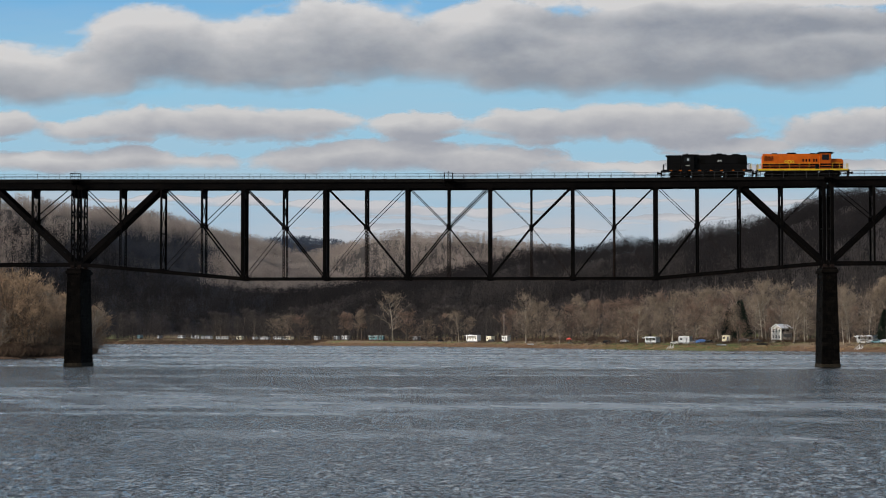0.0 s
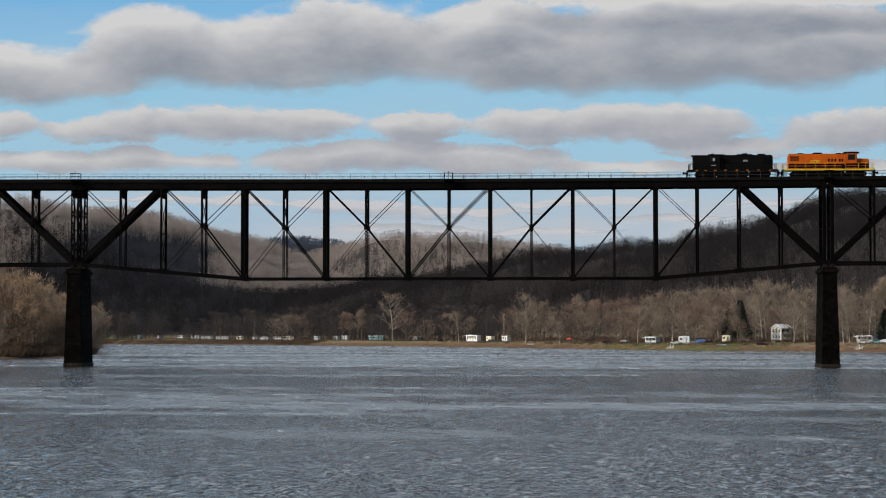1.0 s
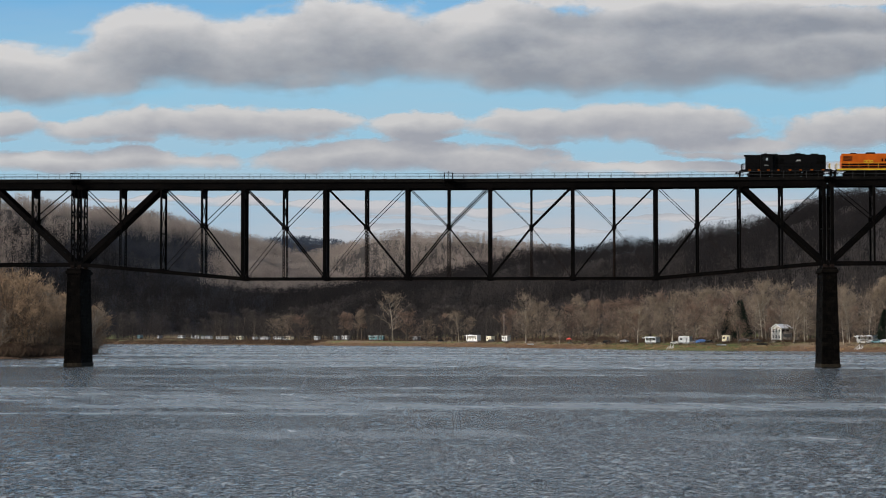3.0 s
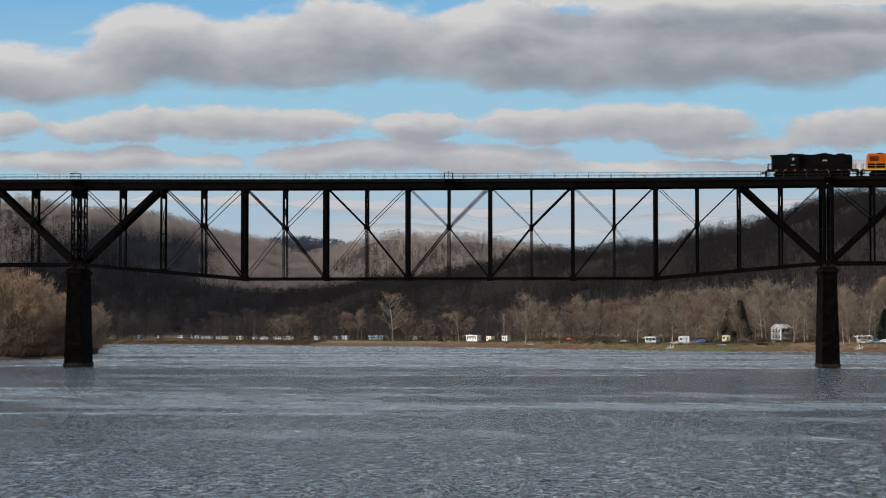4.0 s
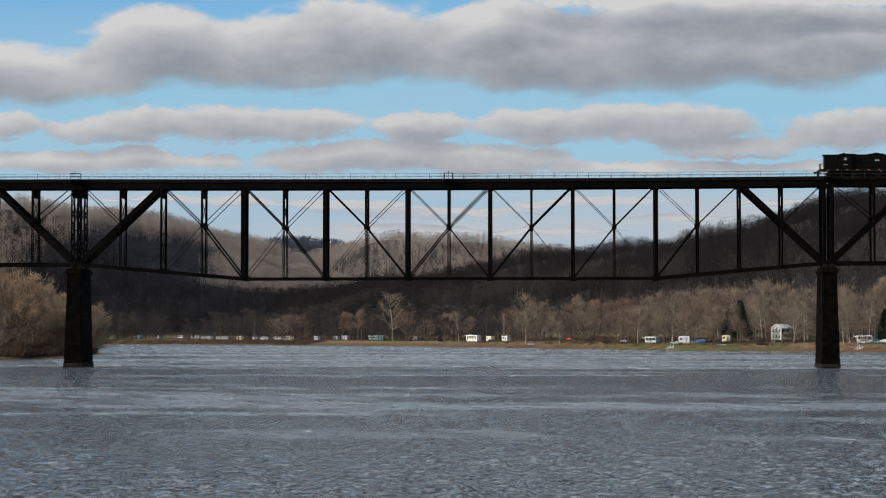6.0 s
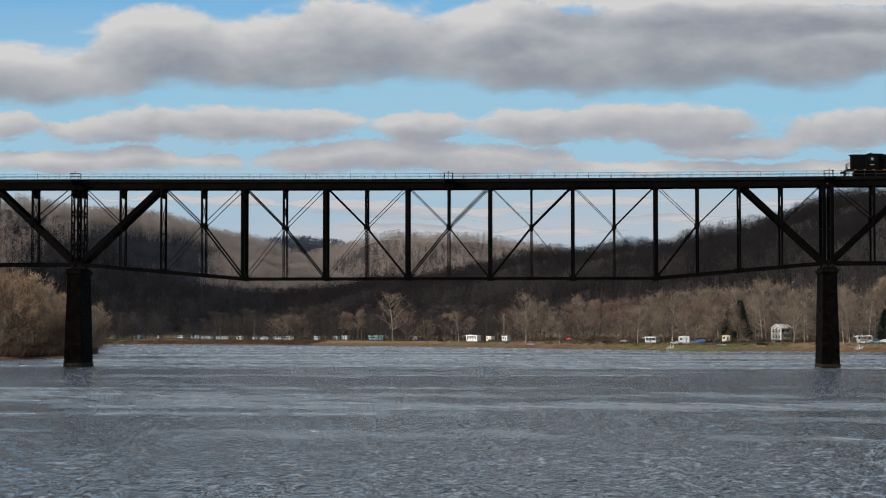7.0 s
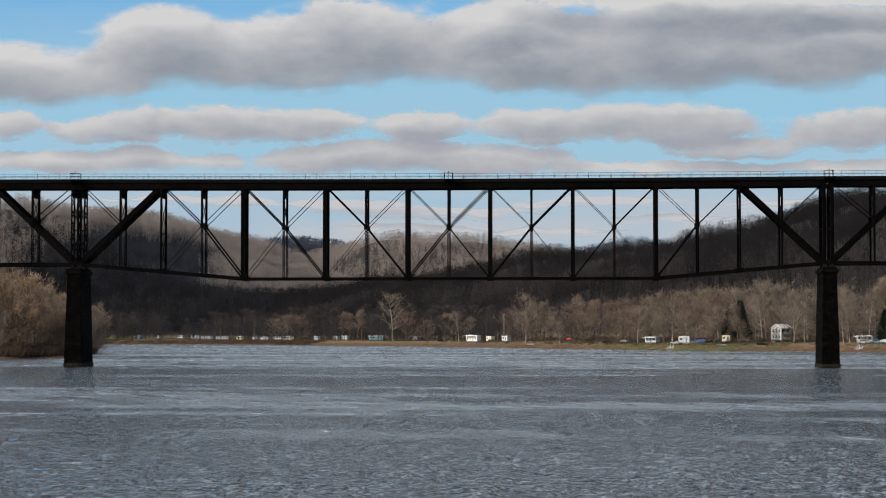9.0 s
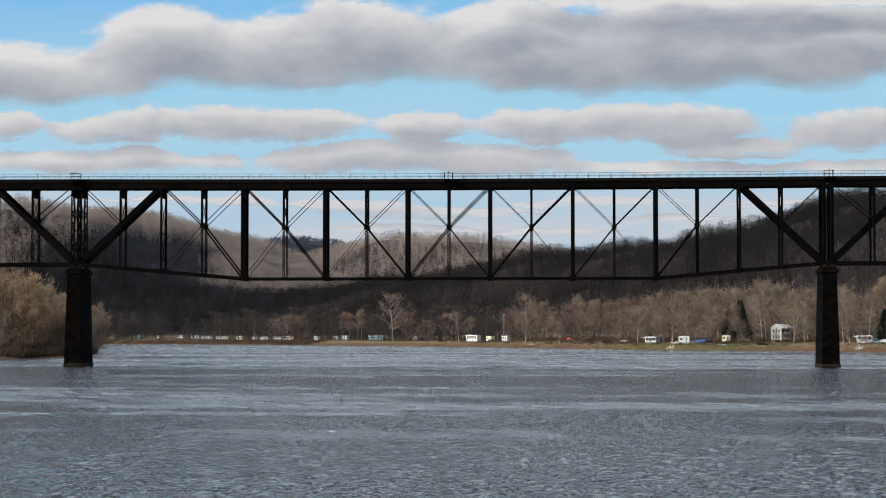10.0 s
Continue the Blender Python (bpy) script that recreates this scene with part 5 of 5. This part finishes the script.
def upstream_strip(rng, n):
    pts = [on_shore(u, o) for u, o in zip(rng.rand(n) * 726, rng.uniform(20, 100, n))]
    return np.array([p.x for p in pts]), np.array([p.y for p in pts])


def low_upstream(rng, n):
    pts = [on_shore(u, o) for u, o in zip(rng.rand(n) * 480, rng.uniform(0.3, 17, n))]
    return np.array([p.x for p in pts]), np.array([p.y for p in pts])


def shore_strip_late(rng, n):
    pts = [on_shore(u, o) for u, o in zip(rng.uniform(726, sum(LENGTHS), n), rng.uniform(8, 70, n))]
    return np.array([p.x for p in pts]), np.array([p.y for p in pts])


def under_trees(rng, n):
    pts = [on_shore(u, o) for u, o in zip(rng.uniform(726, sum(LENGTHS) + 40, n), rng.uniform(28, 75, n))]
    return np.array([p.x for p in pts]), np.array([p.y for p in pts])


def bank_rise(rng, n):
    pts = [on_shore(u, o) for u, o in zip(rng.uniform(800, sum(LENGTHS) + 60, n), rng.uniform(45, 125, n))]
    return np.array([p.x for p in pts]), np.array([p.y for p in pts])


# lit-toned woods; they stand higher past a line through the camera
woods("bank_woods", "tan leafless woods rising behind the riverside cottages", 16, 300, bank_rise, lambda X, Y, Z, r: (Z > 2) & (Z < np.where(X > 0.137 * (Y + 370), 40, 15)), 200, 21, 0.15, WOODS_BANK)
# dark brush colour also stands in for the shade among the trunks
brush("bank_brush", "tall underbrush toned dark for shade beneath the trees behind the cottages", 36, 4500, lambda r, n: under_trees(r, n), 3.4, BRUSH_DARK)
woods("bank_saplings", "thin leafless saplings toned grey for shade crowding the upstream bank", 14, 800, upstream_strip, lambda X, Y, Z, r: Z > 1.5, 80, 12, 0.16, WOODS_VALLEY_SHADE)
# dark brush colour also stands in for the shadow on this bank
brush("bank_brush", "low brush toned dark for shadow over the upstream waterline", 35, 5000, lambda r, n: low_upstream(r, n), 1.7, BRUSH_DARK)
brush("bank_brush", "dark weeds and shrubs between the cottages", 34, 3000, lambda r, n: shore_strip_late(r, n), 1.7, BRUSH_DARK)
brush("bank_brush", "dark dead underbrush beneath the upstream trees", 33, 5400, lambda r, n: upstream_strip(r, n), 1.6, BRUSH_DARK)

# ---------------------------------------------------------------- dwellings along the bank
WHITEPAINT = surface("white_siding", (0.62, 0.62, 0.60), (0.78, 0.78, 0.76), 2.0, 0.6, 0, 0.1, 10, 0.06)
METALROOF = surface("white_metal_roof", (0.66, 0.67, 0.68), (0.80, 0.81, 0.82), 3.0, 0.4, 0.1, 0.05, 8, 0.06)
SIDING = surface("pale_cottage_siding", (0.40, 0.39, 0.36), (0.50, 0.49, 0.455), 1.0, 0.7, 0, 0.2, 6, 0.08, (0.3, 0.3, 4))
# white dimmed and cooled in its colour to include the trees' shade
WHITE_SHADED = surface("shade_dimmed_white_siding", (0.26, 0.28, 0.30), (0.46, 0.48, 0.50), 1.5, 0.6, 0, 0.1, 6, 0.15)
CREAM = surface("cream_siding", (0.60, 0.55, 0.38), (0.72, 0.66, 0.48), 2.0, 0.7, 0, 0.1, 8, 0.1)
DECKWOOD = surface("weathered_deck_boards", (0.07, 0.056, 0.046), (0.135, 0.11, 0.09), 1.0, 0.9, 0, 0.3, 8, 0.2)
DARKGLASS = surface("dark_window_glass", (0.02, 0.022, 0.026), (0.05, 0.055, 0.06), 0.8, 0.1, 0, 0.0)
BLUETARP = surface("blue_tarpaulin", (0.03, 0.10, 0.30), (0.06, 0.17, 0.42), 1.0, 0.5, 0, 0.4, 4, 0.15)
TEAL = surface("teal_siding", (0.08, 0.20, 0.24), (0.14, 0.28, 0.32), 1.0, 0.6, 0, 0.1, 8, 0.1)
REDCLOTH = surface("red_canvas", (0.55, 0.05, 0.03), (0.68, 0.09, 0.06), 1.0, 0.8, 0, 0.2, 6, 0.1)
GREYROOF = surface("grey_shingle_roof", (0.10, 0.10, 0.11), (0.20, 0.20, 0.21), 1.0, 0.9, 0, 0.3, 10, 0.2)
RUBBER = surface("tyre_rubber", (0.012, 0.012, 0.012), (0.022, 0.022, 0.022), 0.5, 0.85, 0, 0.1)


def facing(x, y, turn=0.0, lift=0.0):
    """Pose on the ground with the -y side turned towards the river."""
    return pose(x, y, ground_z(x, y) + lift, 0, 0, turn)


def house():
    h = empty("house", facing(94.7, 499.0, -46), "white two-storey cottage with metal roof raised on posts", "house")
    W, D_, z0, z1, zr = 2.7, 3.3, 0.9, 5.8, 7.3     # gable end faces the river
    bm = bmesh.new()
    pts = [(-W, z0), (W, z0), (W, z1), (0, zr), (-W, z1)]
    prism(bm, pts, -D_, D_)
    wall = part("wall", bm, SIDING, h)
    for s in (-1, 1):
        bm = bmesh.new()
        a, b = Vector((0, 0, zr + 0.12)), Vector((s * (W + 0.45), 0, z1 - 0.12))
        bar(bm, a, b, 0.14, 2 * D_ + 0.9)
        part("roof", bm, METALROOF, h)
    for z in (1.5, 3.95):
        for x in (-1.6, 0.0, 1.6):
            bm = bmesh.new()
            box(bm, x - 0.42, x + 0.42, -D_ - 0.03, -D_ + 0.05, z, z + 1.35)
            pane = part("window", bm, DARKGLASS, h)
            bm = bmesh.new()
            for q in (-0.47, 0.47):
                box(bm, x + q - 0.05, x + q + 0.05, -D_ - 0.06, -D_ + 0.02, z - 0.05, z + 1.4)
            for q in (z - 0.06, z + 0.66, z + 1.36):
                box(bm, x - 0.5, x + 0.5, -D_ - 0.055, -D_ + 0.02, q - 0.04, q + 0.05)
            part("frame", bm, WHITEPAINT, pane)
    for y in (-2.2, 0.8):
        bm = bmesh.new()
        box(bm, W - 0.04, W + 0.03, y - 0.9, y + 0.9, 3.5, 5.2)
        part("window", bm, DARKGLASS, h)
    for x in (-2.5, 0, 2.5):
        for y in (-3.0, 0, 3.0):
            bm = bmesh.new()
            box(bm, x - 0.15, x + 0.15, y - 0.15, y + 0.15, -0.6, z0)
            part("post", bm, DECKWOOD, h)
    bm = bmesh.new()
    box(bm, -W - 0.1, W + 0.1, -D_ - 0.1, D_ + 0.1, z0 - 0.25, z0 - 0.01)
    part("floor_beam", bm, DECKWOOD, h)
    # timber deck beside the house
    d = empty("timber_deck", facing(99.6, 494.2, -46), "weathered two-level timber deck beside the white cottage", "deck")
    for z, x1 in ((0.9, 5.0), (3.3, 0.6)):
        for k in range(int((x1 + 3.4) / 0.45)):
            bm = bmesh.new()
            x = -3.4 + 0.45 * k
            box(bm, x, x + 0.41, -3.4, 2.6, z, z + 0.12)
            part("board", bm, DECKWOOD, d)
        for k in range(int((x1 + 3.4) / 0.7) + 1):
            x = -3.35 + 0.7 * k
            bm = bmesh.new()
            box(bm, x - 0.05, x + 0.05, -3.42, -3.3, z, z + 1.0)
            part("baluster", bm, DECKWOOD, d)
        for q in (0.3, 0.65, 1.0):
            bm = bmesh.new()
            box(bm, -3.4, x1, -3.45, -3.33, z + q - 0.07, z + q + 0.07)
            part("handrail", bm, DECKWOOD, d)
    for x in (-3.2, 0.4, 4.8):
        for y in (-3.2, 2.4):
            bm = bmesh.new()
            box(bm, x - 0.11, x + 0.11, y - 0.11, y + 0.11, -0.6, 3.3 if x < 1 else 0.9)
            part("post", bm, DECKWOOD, d)


def camper(x, y, turn, w, hgt, body, roof, label, awning=False, lift=0.0):
    c = empty("camper_trailer", facing(x, y, turn, lift), label, "trailer home", "trailers along the bank")
    z0 = 0.55
    bm = prism(bmesh.new(), [(-w / 2, z0), (w / 2, z0), (w / 2, z0 + hgt * 0.85), (w / 2 - 0.35, z0 + hgt), (-w / 2 + 0.35, z0 + hgt), (-w / 2, z0 + hgt * 0.85)], -1.3, 1.3, 0.05)
    part("body", bm, body, c)
    bm = bmesh.new()
    box(bm, -w / 2 - 0.1, w / 2 + 0.1, -1.45, 1.45, z0 + hgt - 0.02, z0 + hgt + 0.12, 0.03)
    part("roof", bm, roof, c)
    n = max(2, int(w / 2.4))
    for k in range(n):
        px = -w / 2 + w * (k + 0.5) / n
        bm = bmesh.new()
        if k == n // 2:
            box(bm, px - 0.4, px + 0.4, -1.34, -1.25, z0 + 0.1, z0 + 2.0)
            part("door", bm, GREYROOF, c)
        else:
            box(bm, px - 0.55, px + 0.55, -1.34, -1.25, z0 + 1.05, z0 + 1.85)
            part("window", bm, DARKGLASS, c)
    for px in (-w * 0.2, w * 0.2):
        bm = bmesh.new()
        tube(bm, (px, -1.25, 0.36), (px, -1.0, 0.36), 0.36, 12)
        part("wheel", bm, RUBBER, c)
    bm = bmesh.new()
    box(bm, -w / 2 + 0.2, w / 2 - 0.2, -1.2, 1.2, 0.0, z0 + 0.02)
    part("skirt", bm, GREYROOF, c)
    if awning:
        bm = bmesh.new()
        bar(bm, (-w * 0.3, -1.3, z0 + hgt - 0.25), (-w * 0.3, -3.6, z0 + hgt - 0.6), 0.1, 0.1)
        box(bm, -w * 0.42, w * 0.42, -3.7, -1.3, z0 + hgt - 0.4, z0 + hgt - 0.28)
        part("awning", bm, roof, c)
        for px in (-w * 0.4, w * 0.4):
            bm = bmesh.new()
            tube(bm, (px, -3.6, 0), (px, -3.6, z0 + hgt - 0.35), 0.05, 6)
            part("awning_post", bm, DECKWOOD, c)
    return c


def car(x, y, turn, paint_, label):
    c = empty("parked_car", facing(x, y, turn), label, "car", "parked cars")
    bm = prism(bmesh.new(), [(-2.2, 0.35), (2.2, 0.35), (2.25, 0.8), (1.3, 0.95), (0.7, 1.5), (-1.2, 1.5), (-1.9, 0.98), (-2.25, 0.9)], -0.88, 0.88, 0.06)
    part("body", bm, paint_, c)
    for sy in (-1, 1):
        bm = prism(bmesh.new(), [(1.1, 0.98), (0.62, 1.42), (-1.1, 1.42), (-1.65, 1.0)], sy * 0.87, sy * 0.9)
        part("window", bm, DARKGLASS, c)
        for px in (-1.4, 1.4):
            bm = bmesh.new()
            tube(bm, (px, sy * 0.7, 0.33), (px, sy * 0.92, 0.33), 0.33, 14)
            part("wheel", bm, RUBBER, c)
    return c


house()
camper(-47.1, 846.0, -55, 11.8, 3.4, WHITEPAINT, METALROOF, "long white trailer home with open porch on the bank", True)
camper(-36.3, 819.2, -50, 4.6, 2.6, CREAM, METALROOF, "small cream shed with white roof on the bank")
camper(-26.6, 791.3, -50, 4.8, 2.6, WHITEPAINT, METALROOF, "small white trailer beside a utility pole")
camper(44.2, 561.4, -52, 7.5, 2.4, WHITE_SHADED, METALROOF, "white camper trailer among bare trees", True)
camper(56.8, 529.5, -35, 5.5, 2.6, WHITE_SHADED, METALROOF, "white camper trailer with rounded roof on the bank")
camper(73.2, 513.3, -20, 3.4, 2.5, CREAM, CREAM, "small cream garden shed under the trees")
camper(121.4, 441.6, -55, 9.0, 2.3, WHITE_SHADED, METALROOF, "low white trailer with wide carport roof", True)
camper(137.0, 436.0, -55, 6.0, 2.4, WHITEPAINT, METALROOF, "white camper trailer beside a conifer")
ROW = [(-362.7, 1381.8, 9, 1), (-342.3, 1364.5, 5, 0), (-319.5, 1340.3, 6, 0), (-304.0, 1320.4, 7, 0), (-292.1, 1305.7, 8, 2), (-277.0, 1290.4, 10, 0), (-257.7, 1258.2, 6, 3), (-241.7, 1232.6, 7, 0), (-231.1, 1212.0, 7, 0),
       (-217.5, 1186.8, 9, 0), (-206.5, 1168.8, 8, 3), (-179.1, 1110.2, 7, 0), (-162.3, 1084.1, 4, 0), (-153.9, 1065.2, 7, 0), (-128.5, 1021.4, 10, 4), (-98.1, 970.6, 6, 5)]
for x, y, w, k in ROW:
    body, roof, text = [(WHITE_SHADED, WHITE_SHADED, "white camper trailer dimmed for shade, parked along the wooded bank"), (TEAL, METALROOF, "blue trailer home with white roof under dark trees"), (WHITE_SHADED, BLUETARP, "shade-dimmed white trailer with a blue tarpaulin roof"),
                        (CREAM, METALROOF, "cream trailer home under bare trees"), (TEAL, METALROOF, "teal trailer home with white roof and porch"), (GREYROOF, METALROOF, "grey shed with pale roof on the bank")][k]
    camper(x + 9, y + 6, -35 + R.uniform(-30, 30), w * R.uniform(0.95, 1.25), R.uniform(2.0, 2.6), body, roof, text, k in (3, 4))
for x, y, k in ((25.6, 622.4, 0), (52.5, 529.0, 1), (61.5, 522.5, 2), (85.0, 502.8, 3), (83.0, 511.0, 0), (119.3, 434.4, 1), (123.5, 429.6, 4), (-69.2, 898.6, 0), (-35.3, 806.2, 3), (-249.0, 1237.1, 3), (-196.7, 1142.4, 1), (66.0, 512.0, 0)):
    col, text = [(BLACKPAINT, "dark parked car on the grass bank"), (PALE, "pale parked car beside a trailer"), (BLUETARP, "blue covered car beside a camper"), (GALV, "silver parked car under bare trees"), (TEAL, "teal parked car under a carport")][k]
    car(x, y, -35 + R.uniform(-25, 25), col, text)


POLEWOOD = surface("pale_weathered_pole", (0.24, 0.21, 0.175), (0.42, 0.375, 0.32), 0.8, 0.9, 0, 0.2, 6, 0.1, (1, 1, 0.2))


def utility_pole(x, y, h):
    p = empty("utility_pole", facing(x, y), "pale weathered wooden utility pole on the bank", "pole")
    bm = bmesh.new()
    tube(bm, (0, 0, -0.5), (0, 0, h), 0.22, 10, 0.15)
    part("shaft", bm, POLEWOOD, p)
    bm = bmesh.new()
    box(bm, -0.9, 0.9, -0.07, 0.07, h - 0.9, h - 0.75)
    part("crossarm", bm, POLEWOOD, p)


utility_pole(-27.7, 785.3, 16.0)


def parasol(x, y):
    p = empty("parasol", facing(x, y), "red canvas parasol over a picnic table", "parasol")
    bm = bmesh.new()
    tube(bm, (0, 0, 0), (0, 0, 2.7), 0.04, 6)
    part("pole", bm, GALV, p)
    bm = bmesh.new()
    bmesh.ops.create_cone(bm, cap_ends=True, segments=8, radius1=1.7, radius2=0.05, depth=1.0, matrix=Matrix.Translation((0, 0, 2.6)))
    part("canopy", bm, REDCLOTH, p)
    q = empty("picnic_table", facing(x + 0.3, y - 0.6), "teal painted picnic table on the grass", "table")
    bm = bmesh.new()
    box(bm, -0.9, 0.9, -0.4, 0.4, 0.70, 0.76)
    part("tabletop", bm, TEAL, q)
    for s in (-1, 1):
        bm = bmesh.new()
        box(bm, -0.9, 0.9, s * 0.75 - 0.14, s * 0.75 + 0.14, 0.42, 0.47)
        part("bench", bm, TEAL, q)
        for t in (-0.7, 0.7):
            bm = bmesh.new()
            bar(bm, (t, s * 0.75, 0.0), (t, s * 0.25, 0.7), 0.08, 0.08)
            part("leg", bm, TEAL, q)


parasol(7.7, 674.0)


def dock(x, y, turn):
    d = empty("boat_dock", pose(x, y, 0, 0, 0, turn), "small weathered timber dock at the water's edge", "dock")
    for k in range(16):
        bm = bmesh.new()
        box(bm, -3 + 0.38 * k, -3 + 0.38 * k + 0.34, -1.2, 1.2, 1.0, 1.1)
        part("board", bm, DECKWOOD, d)
    for px in (-2.8, 0, 2.8):
        for py in (-1.0, 1.0):
            bm = bmesh.new()
            tube(bm, (px, py, -2.5), (px, py, 1.3), 0.1, 8)
            part("pile", bm, DECKWOOD, d)


dock(-67.0, 862.0, 30)


def bank_stairs(x, y, turn):
    d = empty("bank_stairs", facing(x, y, turn, -1.2), "white painted timber stairs leading down to the river", "stairs")
    for k in range(9):
        bm = bmesh.new()
        box(bm, -0.8, 0.8, -2.4 + 0.3 * k, -2.08 + 0.3 * k, 0.18 * k + 0.1, 0.18 * k + 0.15)
        part("tread", bm, WHITEPAINT, d)
    for sx in (-0.85, 0.85):
        bm = bmesh.new()
        bar(bm, (sx, -2.4, 0.0), (sx, 0.4, 1.65), 0.22, 0.06)
        part("stringer", bm, WHITEPAINT, d)
        bm = bmesh.new()
        bar(bm, (sx, -2.4, 1.0), (sx, 0.4, 2.65), 0.09, 0.06)
        part("handrail", bm, WHITEPAINT, d)
        for k in range(4):
            bm = bmesh.new()
            box(bm, sx - 0.05, sx + 0.05, -2.4 + 0.9 * k - 0.05, -2.4 + 0.9 * k + 0.05, 0.54 * k - 0.3, 0.54 * k + 1.0)
            part("post", bm, WHITEPAINT, d)


bank_stairs(49.5, 505.0, -40)
bank_stairs(115.0, 415.0, -50)


def rowboat(x, y, turn, mat, label):
    b = empty("rowboat", facing(x, y, turn, 0.05), label, "boat", "boats on the bank")
    bm = bmesh.new()
    rings = []
    for u in (-2.2, -1.4, -0.4, 0.8, 1.7, 2.3):
        w = 0.75 * math.sqrt(max(0.02, 1 - (max(0, u + 0.6) / 3.0) ** 2))
        rings.append([bm.verts.new((u, sy * w * q, z)) for sy, q, z in ((-1, 1.0, 0.62), (-1, 0.72, 0.12), (0, 0, 0.0), (1, 0.72, 0.12), (1, 1.0, 0.62))])
    for a, c in zip(rings, rings[1:]):
        for i in range(4):
            bm.faces.new((a[i], a[i + 1], c[i + 1], c[i]))
    bm.faces.new(rings[0])
    bmesh.ops.solidify(bm, geom=list(bm.faces), thickness=0.05)
    part("hull", bm, mat, b)
    for u in (-1.2, 0.3):
        bm = bmesh.new()
        box(bm, u - 0.15, u + 0.15, -0.62, 0.62, 0.42, 0.47)
        part("thwart", bm, DECKWOOD, b)


rowboat(84.5, 478.0, -30, GALV, "grey metal rowboat pulled up on the bank")
def woodpile(x, y, turn, rows):
    w = empty("woodpile", facing(x, y, turn), "stacked split firewood beside the cottages", "woodpile", "woodpiles")
    rng = random.Random(int(x))
    for r in range(rows):
        for k in range(9 - r % 2):
            bm = bmesh.new()
            cx, cz = -1.0 + 0.24 * k + 0.12 * (r % 2), 0.12 + 0.21 * r
            tube(bm, (cx, -0.35 + rng.uniform(-0.05, 0.05), cz), (cx, 0.35, cz), 0.115, 7)
            part("log", bm, DECKWOOD if (k + r) % 3 else PALEBARK, w)


woodpile(59.0, 520.0, -35, 5)
woodpile(90.5, 492.0, -30, 4)


def covered_load(x, y, turn, mat, label):
    w = empty("covered_boat", facing(x, y, turn), label, "covered boat", "covered boats")
    bm = prism(bmesh.new(), [(-2.6, 0.5), (2.4, 0.5), (2.7, 0.9), (1.2, 1.5), (-0.6, 1.75), (-2.4, 1.2)], -0.95, 0.95, 0.2)
    part("cover", bm, mat, w)
    bm = bmesh.new()
    bar(bm, (-2.6, 0, 0.4), (3.6, 0, 0.4), 0.1, 0.1)
    part("trailer_frame", bm, GRIME, w)
    for sy in (-0.9, 0.9):
        bm = bmesh.new()
        tube(bm, (-0.6, sy - 0.1, 0.3), (-0.6, sy + 0.1, 0.3), 0.3, 12)
        part("wheel", bm, RUBBER, w)


covered_load(63.5, 521.0, -30, BLUETARP, "boat on a trailer under a blue tarpaulin")
covered_load(80.0, 505.0, -20, GREYROOF, "boat on a trailer under a grey cover")
covered_load(33.0, 601.0, -50, GREYROOF, "boat on a trailer under a dark grey cover")
covered_load(126.0, 425.0, -60, WHITE_SHADED, "boat on a trailer under a pale cover")
rowboat(69.0, 487.0, -45, WHITE_SHADED, "pale rowboat resting on the grassy bank")
rowboat(-12.0, 712.0, -50, WHITE_SHADED, "pale rowboat resting on the leafy bank")

ties(-100.0, 62.0, TRACK)


def motions():
    # the two coupled engines roll along the bridge; their wheels turn
    run = [(0.0, 0.0), (1.25, 5.81), (2.5, 11.62), (3.75, 17.44), (5.0, 23.28), (6.25, 29.16), (7.5, 35.05), (8.75, 40.95), (10.0, 46.85)]
    for eng, x in ENGINES:
        walk(eng, [(t, pose(x + d, DEPTH_Y / 2, 33.86)) for t, d in run])
    dist = lambda t: float(np.interp(t, [a for a, _ in run], [b for _, b in run]))
    times = [i * 0.125 for i in range(81)]
    for wheel, place in WHEELS:
        walk(wheel, [(t, pose(*place, 0, math.degrees(dist(t) / 0.51), 0)) for t in times])
    walk(CLOUDS_HIGH, [(0.0, pose(0, 4480, 0)), (10.0, pose(33.0, 4480, 0))])
    walk(CLOUDS_THIN, [(0.0, pose(0, 4495, 0)), (10.0, pose(6.0, 4495, 0))])
    walk(CLOUDS_WATER_FILL, [(0.0, pose(0, 4485, 0)), (10.0, pose(33.0, 4485, 0))])
    walk(CLOUDS_LOW, [(0.0, pose(0, 4490, 0)), (10.0, pose(12.0, 4490, 0))])
    walk(WATER, [(0.0, pose(0, 0, 0)), (10.0, pose(3.2, 0, 0))])


motions()
